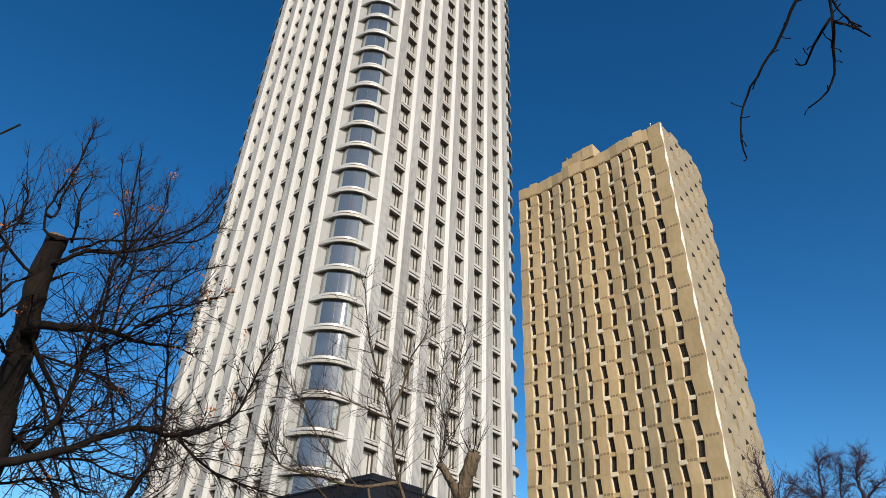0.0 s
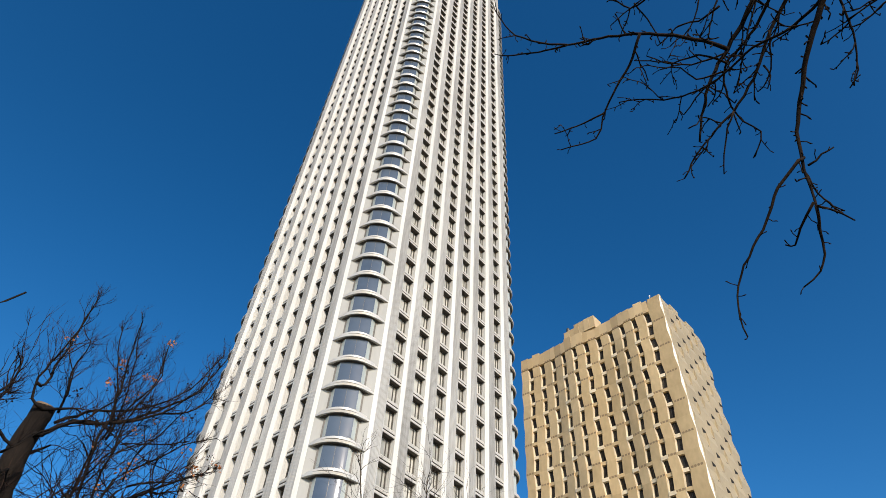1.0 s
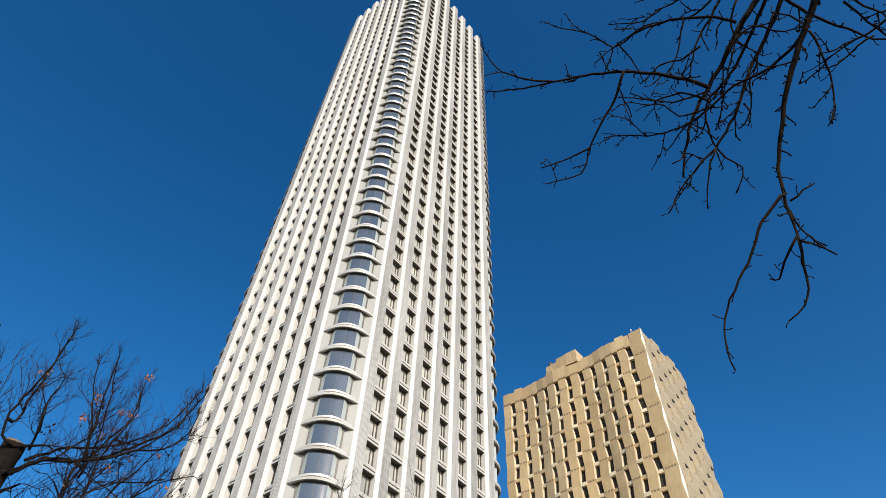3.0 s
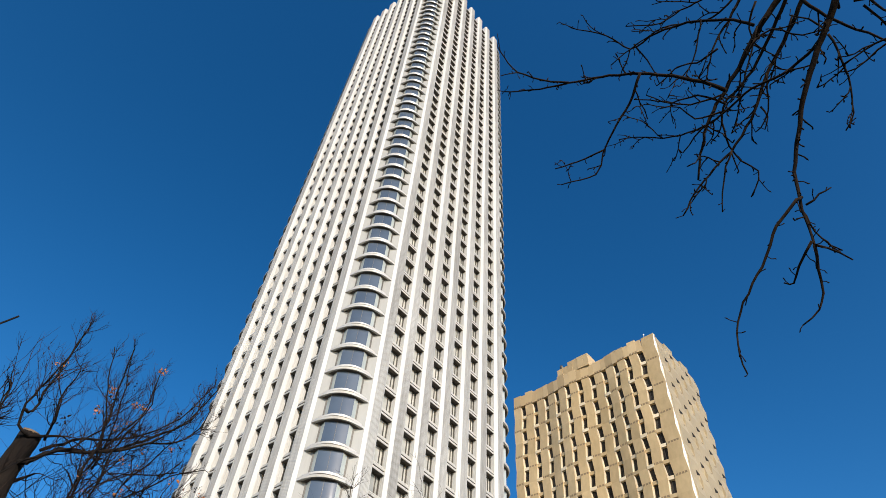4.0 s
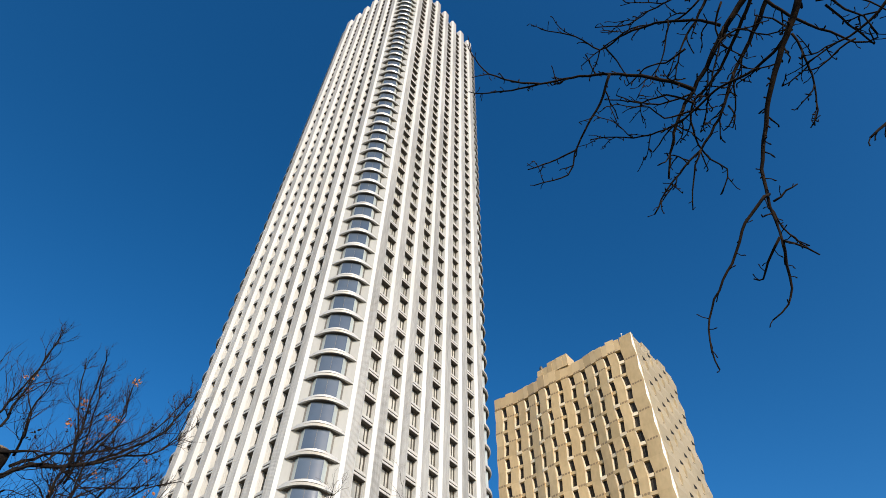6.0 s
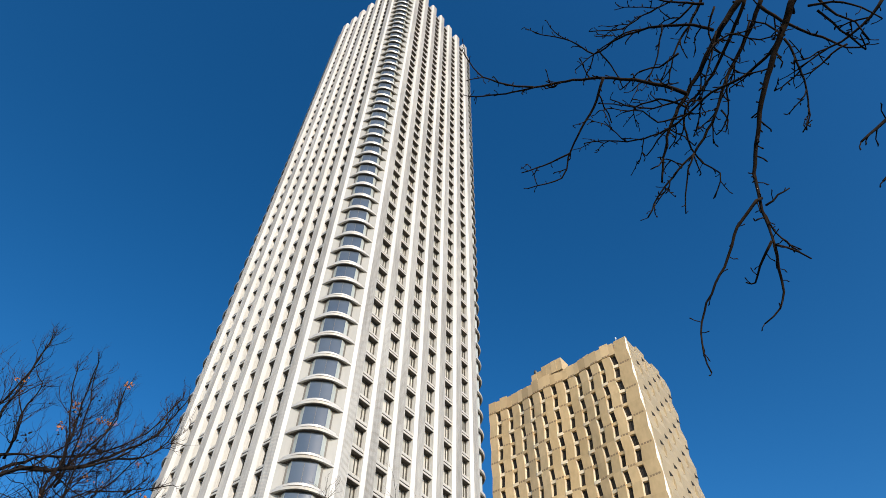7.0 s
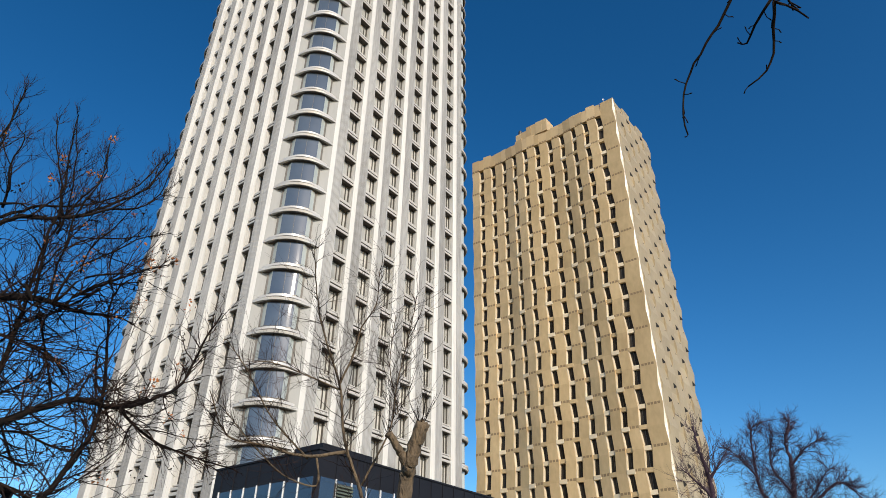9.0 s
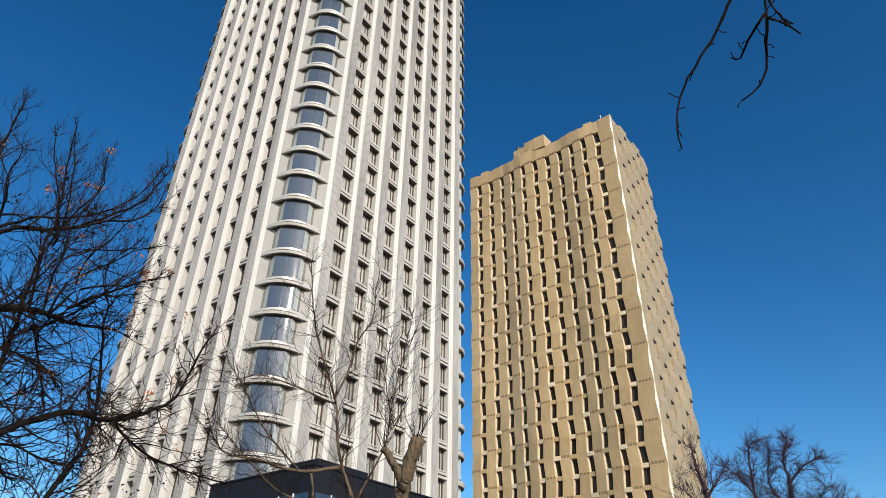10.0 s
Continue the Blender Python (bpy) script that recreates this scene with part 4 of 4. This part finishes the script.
maple.limb(0.0261, (-3.88, 7.26, 5.01), (-3.68, 7.37, 5.42), (-3.32, 7.63, 5.62), (-2.95, 7.83, 5.89), fine=True)
maple.limb(0.0171, (-3.89, 7.10, 5.83), (-3.89, 7.06, 5.61), (-3.73, 7.18, 5.83), (-3.43, 7.4, 6.01), (-3.25, 7.56, 6.16), fine=True)
maple.limb(0.0171, (-3.75, 7.32, 5.43), (-3.73, 7.3, 5.75), (-3.58, 7.32, 6.05), (-3.43, 7.36, 6.33), (-3.33, 7.36, 6.6), fine=True)
maple.limb(0.0144, (-3.48, 7.51, 5.53), (-3.47, 7.58, 5.41), (-3.53, 7.49, 5.78), (-3.45, 7.53, 6.01), (-3.25, 7.57, 6.33), fine=True)
maple.limb(0.0144, (-4.11, 6.77, 5.89), (-3.94, 7.03, 5.84), (-3.77, 7.27, 5.81), (-3.55, 7.53, 5.77), (-3.29, 7.76, 5.79), fine=True)
maple.limb(0.0171, (-4.37, 7.16, 4.98), (-4.13, 7, 5.08), (-4, 7.05, 5.43), (-3.87, 7.08, 5.77), (-3.78, 7.12, 6.06), (-3.61, 7.09, 6.49), fine=True)
maple.limb(0.0288, (-4.73, 6.63, 4.42), (-4.62, 6.5, 4.37), (-4.48, 5.71, 4.58), (-4.14, 5.11, 4.92), (-4.08, 5.13, 5.08), (-4.06, 5.09, 5.28), (-4.07, 5.04, 5.45), fine=True)
maple.limb(0.0234, (-4.38, 5.91, 4.48), (-4.37, 6.04, 4.69), (-4.36, 6.17, 4.89), (-4.67, 6.77, 4.63), fine=True)
maple.limb(0.018, (-4.52, 5.93, 4.52), (-4.4, 5.93, 4.48), (-4.42, 5.64, 4.92), (-4.4, 5.63, 5.11), (-4.42, 5.58, 5.29), (-4.38, 5.56, 5.49), fine=True)
maple.limb(0.0315, (-4.67, 6.58, 5.87), (-4.78, 6.46, 5.93), (-4.77, 6.36, 6.15), (-4.7, 6.33, 6.34), (-4.59, 6.26, 6.6), (-4.48, 6.15, 6.88), (-4.43, 6.08, 7.06), fine=True)
maple.limb(0.0171, (-4.57, 6.71, 6.10), (-4.47, 6.57, 6.07), (-4.48, 6.46, 6.31), (-4.56, 6.33, 6.48), fine=True)
maple.limb(0.063, (-4.53, 7.01, 2.18), (-4.6, 6.9, 2.2), (-4.88, 6.33, 3.39), (-4.82, 6.04, 4.53), (-4.7, 6.18, 4.91), (-4.54, 6.32, 5.25), (-4.35, 6.48, 5.57), (-4.18, 6.67, 5.82), (-3.93, 6.76, 6.23), fine=True)
maple.density = 0.66
maple.limb(0.018, (-4.55, 6.31, 5.22), (-4.75, 6.15, 5.37), (-4.89, 4.96, 5.74), (-4.74, 4.99, 5.97), (-4.61, 5.04, 6.14), (-4.5, 5.08, 6.31))
maple.density = 7.7
maple.limb(0.027, (-4.76, 6.04, 5.40), (-5.07, 6.03, 5.12), (-4.91, 6.03, 5.61), (-4.9, 6.19, 5.94), (-4.92, 6.15, 6.23))
maple.limb(0.0405, (-4.71, 6.84, 4.66), (-4.6, 6.7, 4.68), (-4.38, 7.29, 4.2), (-4.32, 7.7, 3.81), (-4.22, 8.1, 3.4))
maple.limb(0.0315, (-4.73, 6.69, 5.86), (-4.67, 6.58, 5.87), (-4.53, 6.71, 5.97), (-4.44, 6.83, 6.06))
maple.limb(0.027, (-4.72, 6.82, 5.41), (-4.64, 6.87, 5.51), (-4.56, 6.92, 5.61))
maple.finish()
cut = Shape()
cut.tube([Vector((-4.722, 6.68, 5.952)), Vector((-4.717, 6.676, 5.979))], [0.125, 0.112], 12)
part("sawn_top", cut.mesh("sawn_top", [CUT]), maple.ob, maple.home)
for at, size in (((-3.99, 7.4, 7.62), 0.11), ((-4.47, 7.3, 7.15), 0.12), ((-4.11, 7.67, 7.17), 0.12), ((-4.5, 7.3, 6.81), 0.10), ((-3.7, 8.09, 6.82), 0.08), ((-4.24, 7.62, 7.16), 0.09)):
    maple.leaf(at, size * 0.7, 30, LEAF, "rust-brown dry leaves")
for at in [p for p in maple.ends if p.z < 6.9][:130]:
    maple.leaf(at, rnd.uniform(0.06, 0.11), 9, BARK if rnd.random() < 0.65 else LEAF)

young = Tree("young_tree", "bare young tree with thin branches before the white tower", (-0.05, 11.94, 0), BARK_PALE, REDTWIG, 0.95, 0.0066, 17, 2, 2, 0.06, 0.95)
young.trunk(0.1, 0.075, (-0.05, 11.94, -0.1), (-0.01, 11.9, 1.25), (-0.07, 11.89, 2.77))
young.limb(0.0413, (-0.07, 11.89, 2.73), (-0.25, 11.76, 3.75), (-0.61, 11.59, 4.66), (-0.78, 11.33, 5.59), (-1.1, 11.07, 6.33), (-1.31, 10.75, 7.07), (-1.41, 10.39, 7.82))
young.limb(0.0236, (-0.78, 11.33, 5.59), (-0.58, 11.23, 6.1), (-0.46, 11.09, 6.61), (-0.23, 10.98, 7.03), (-0.2, 10.75, 7.63))
young.limb(0.0354, (-0.57, 11.54, 4.45), (-1.24, 11.4, 4.32), (-1.88, 11.18, 4.41), (-2.49, 10.92, 4.5), (-2.8, 10.53, 5.11))
young.limb(0.0177, (-0.78, 11.37, 5.5), (-1.47, 11.09, 5.68), (-2.04, 10.84, 5.76), (-2.46, 10.69, 5.58))
young.limb(0.0207, (-0.27, 11.83, 3.96), (0.17, 11.63, 4.91), (0.23, 11.47, 5.59), (0.4, 11.17, 6.46), (0.51, 10.95, 7.06))
young.limb(0.0148, (0.20, 11.56, 5.22), (0.3, 11.64, 5.22), (0.1, 11.44, 6), (0.15, 11.14, 6.89))
young.limb(0.0207, (-1.24, 11.40, 4.32), (-1.25, 11.52, 4.35), (-1.85, 11.15, 4.88), (-2.27, 10.73, 5.5), (-2.65, 10.34, 5.93))
young.limb(0.0207, (-1.06, 11.44, 4.36), (-1.02, 11.65, 3.9), (-1.58, 11.43, 4.02), (-2.15, 11.09, 4.47), (-2.53, 10.78, 4.83))

young.finish()
pollard = thing("pollard_trunk", pose(0.45, 11.77, 0), "sunlit brown trunk with its crown sawn off", "tree")
home = Matrix.Translation((-0.45, -11.77, 0))
s = Shape()
limb(s, ((0.45, 11.77, -0.1), (0.44, 11.73, 1.42), (0.46, 11.71, 2.72), (0.46, 11.54, 3.73), (0.56, 11.38, 4.37), (0.73, 11.2, 4.92)), 0.172, 0.123, 0.08, 11, 0.021)
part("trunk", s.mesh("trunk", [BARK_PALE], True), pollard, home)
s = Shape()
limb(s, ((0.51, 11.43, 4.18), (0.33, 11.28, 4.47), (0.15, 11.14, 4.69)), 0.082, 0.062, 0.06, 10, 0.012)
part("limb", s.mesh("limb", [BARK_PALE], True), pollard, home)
for at, r in (((0.72, 11.2, 4.89), 0.082), ((0.63, 11.22, 4.73), 0.074), ((0.14, 11.13, 4.67), 0.049), ((0.52, 11.33, 4.15), 0.090)):
    s = Shape()
    p = Vector(at)
    s.tube([p + Vector((rnd.uniform(-1, 1), rnd.uniform(-1, 1), 0)) * r * 0.4 + Vector((0, 0, k * r * 0.5 - r)) for k in range(5)], [r * f for f in (0.55, 0.95, 1.1, 0.9, 0.45)], 8)
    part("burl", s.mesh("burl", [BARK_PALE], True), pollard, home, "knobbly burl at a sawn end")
t = Shape()
for _ in range(16):
    twig(t, Vector((0.68, 11.21, 4.85)) if rnd.random() < 0.5 else Vector((0.15, 11.14, 4.67)), any_way(Vector((-0.01, -0.12, 1.08)), 0.9), rnd.uniform(0.4, 1.3), 0.0072, 1, 0.15, 2)
part("crown", t.mesh("crown", [BARK]), pollard, home, kind="stuff")

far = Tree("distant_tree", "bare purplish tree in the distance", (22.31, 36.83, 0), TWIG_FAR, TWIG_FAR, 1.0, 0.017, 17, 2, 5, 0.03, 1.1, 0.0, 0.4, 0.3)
far.trunk(0.42, 0.35, (22.31, 36.83, -0.1), (22.36, 36.76, 2.5), (22.39, 36.71, 5.61))
far.limb(0.245, (22.39, 36.7, 4.85), (22.86, 35.86, 8.14), (22.91, 35.23, 10.52), (22.74, 34.97, 11.72), (22.98, 34.46, 12.82))
far.limb(0.14, (22.75, 36.03, 7.63), (21.54, 36.39, 9.18), (21.28, 36.05, 10.98), (21.24, 35.61, 12.5), (21.79, 35.16, 12.89))
far.limb(0.126, (22.87, 35.84, 8.2), (23.83, 35.13, 8.69), (24.82, 34.27, 9.44), (25.7, 33.91, 8.45))
far.limb(0.084, (22.91, 35.23, 10.52), (23.57, 34.57, 11.32), (24.19, 34.05, 11.68))
far.limb(0.07, (21.36, 36.26, 10.08), (20.63, 36.4, 11.04), (19.99, 36.55, 11.72))
far.limb(0.084, (22.86, 35.64, 9.06), (22.03, 35.73, 10.61), (22.19, 35.14, 12.23))
far.limb(0.10, (23.37, 35.40, 7.66), (23.57, 35.26, 8.05), (24.84, 34.52, 8.18), (26.1, 33.77, 7.79), (27.26, 33.13, 7.49))
far.limb(0.09, (23.00, 35.74, 8.06), (23.05, 35.58, 7.83), (24.21, 34.93, 7.22), (25.58, 33.98, 6.73), (26.84, 33.33, 6.64))
far.limb(0.09, (22.83, 35.89, 7.82), (23.78, 35.06, 9.12), (24.52, 34.54, 10.19))
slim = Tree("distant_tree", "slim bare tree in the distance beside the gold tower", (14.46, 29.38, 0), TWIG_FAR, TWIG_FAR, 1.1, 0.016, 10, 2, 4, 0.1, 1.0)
slim.trunk(0.24, 0.2, (14.46, 29.38, -0.1), (14.47, 29.23, 1.83), (14.42, 29.09, 4.73))
slim.limb(0.2, (14.42, 29.09, 4.7), (14.52, 28.48, 7.27), (14.34, 28.24, 8.44), (14.06, 28.06, 9.38), (13.93, 27.84, 10.2))
slim.limb(0.08, (14.53, 28.47, 7.31), (13.9, 28.57, 8.02), (13.38, 28.65, 8.51))
slim.limb(0.08, (14.42, 28.33, 7.99), (14.87, 27.91, 8.63), (15.1, 27.66, 9.07))
for tree in (far, slim):
    tree.finish()
    tagged(tree.ob, group="distant bare trees")
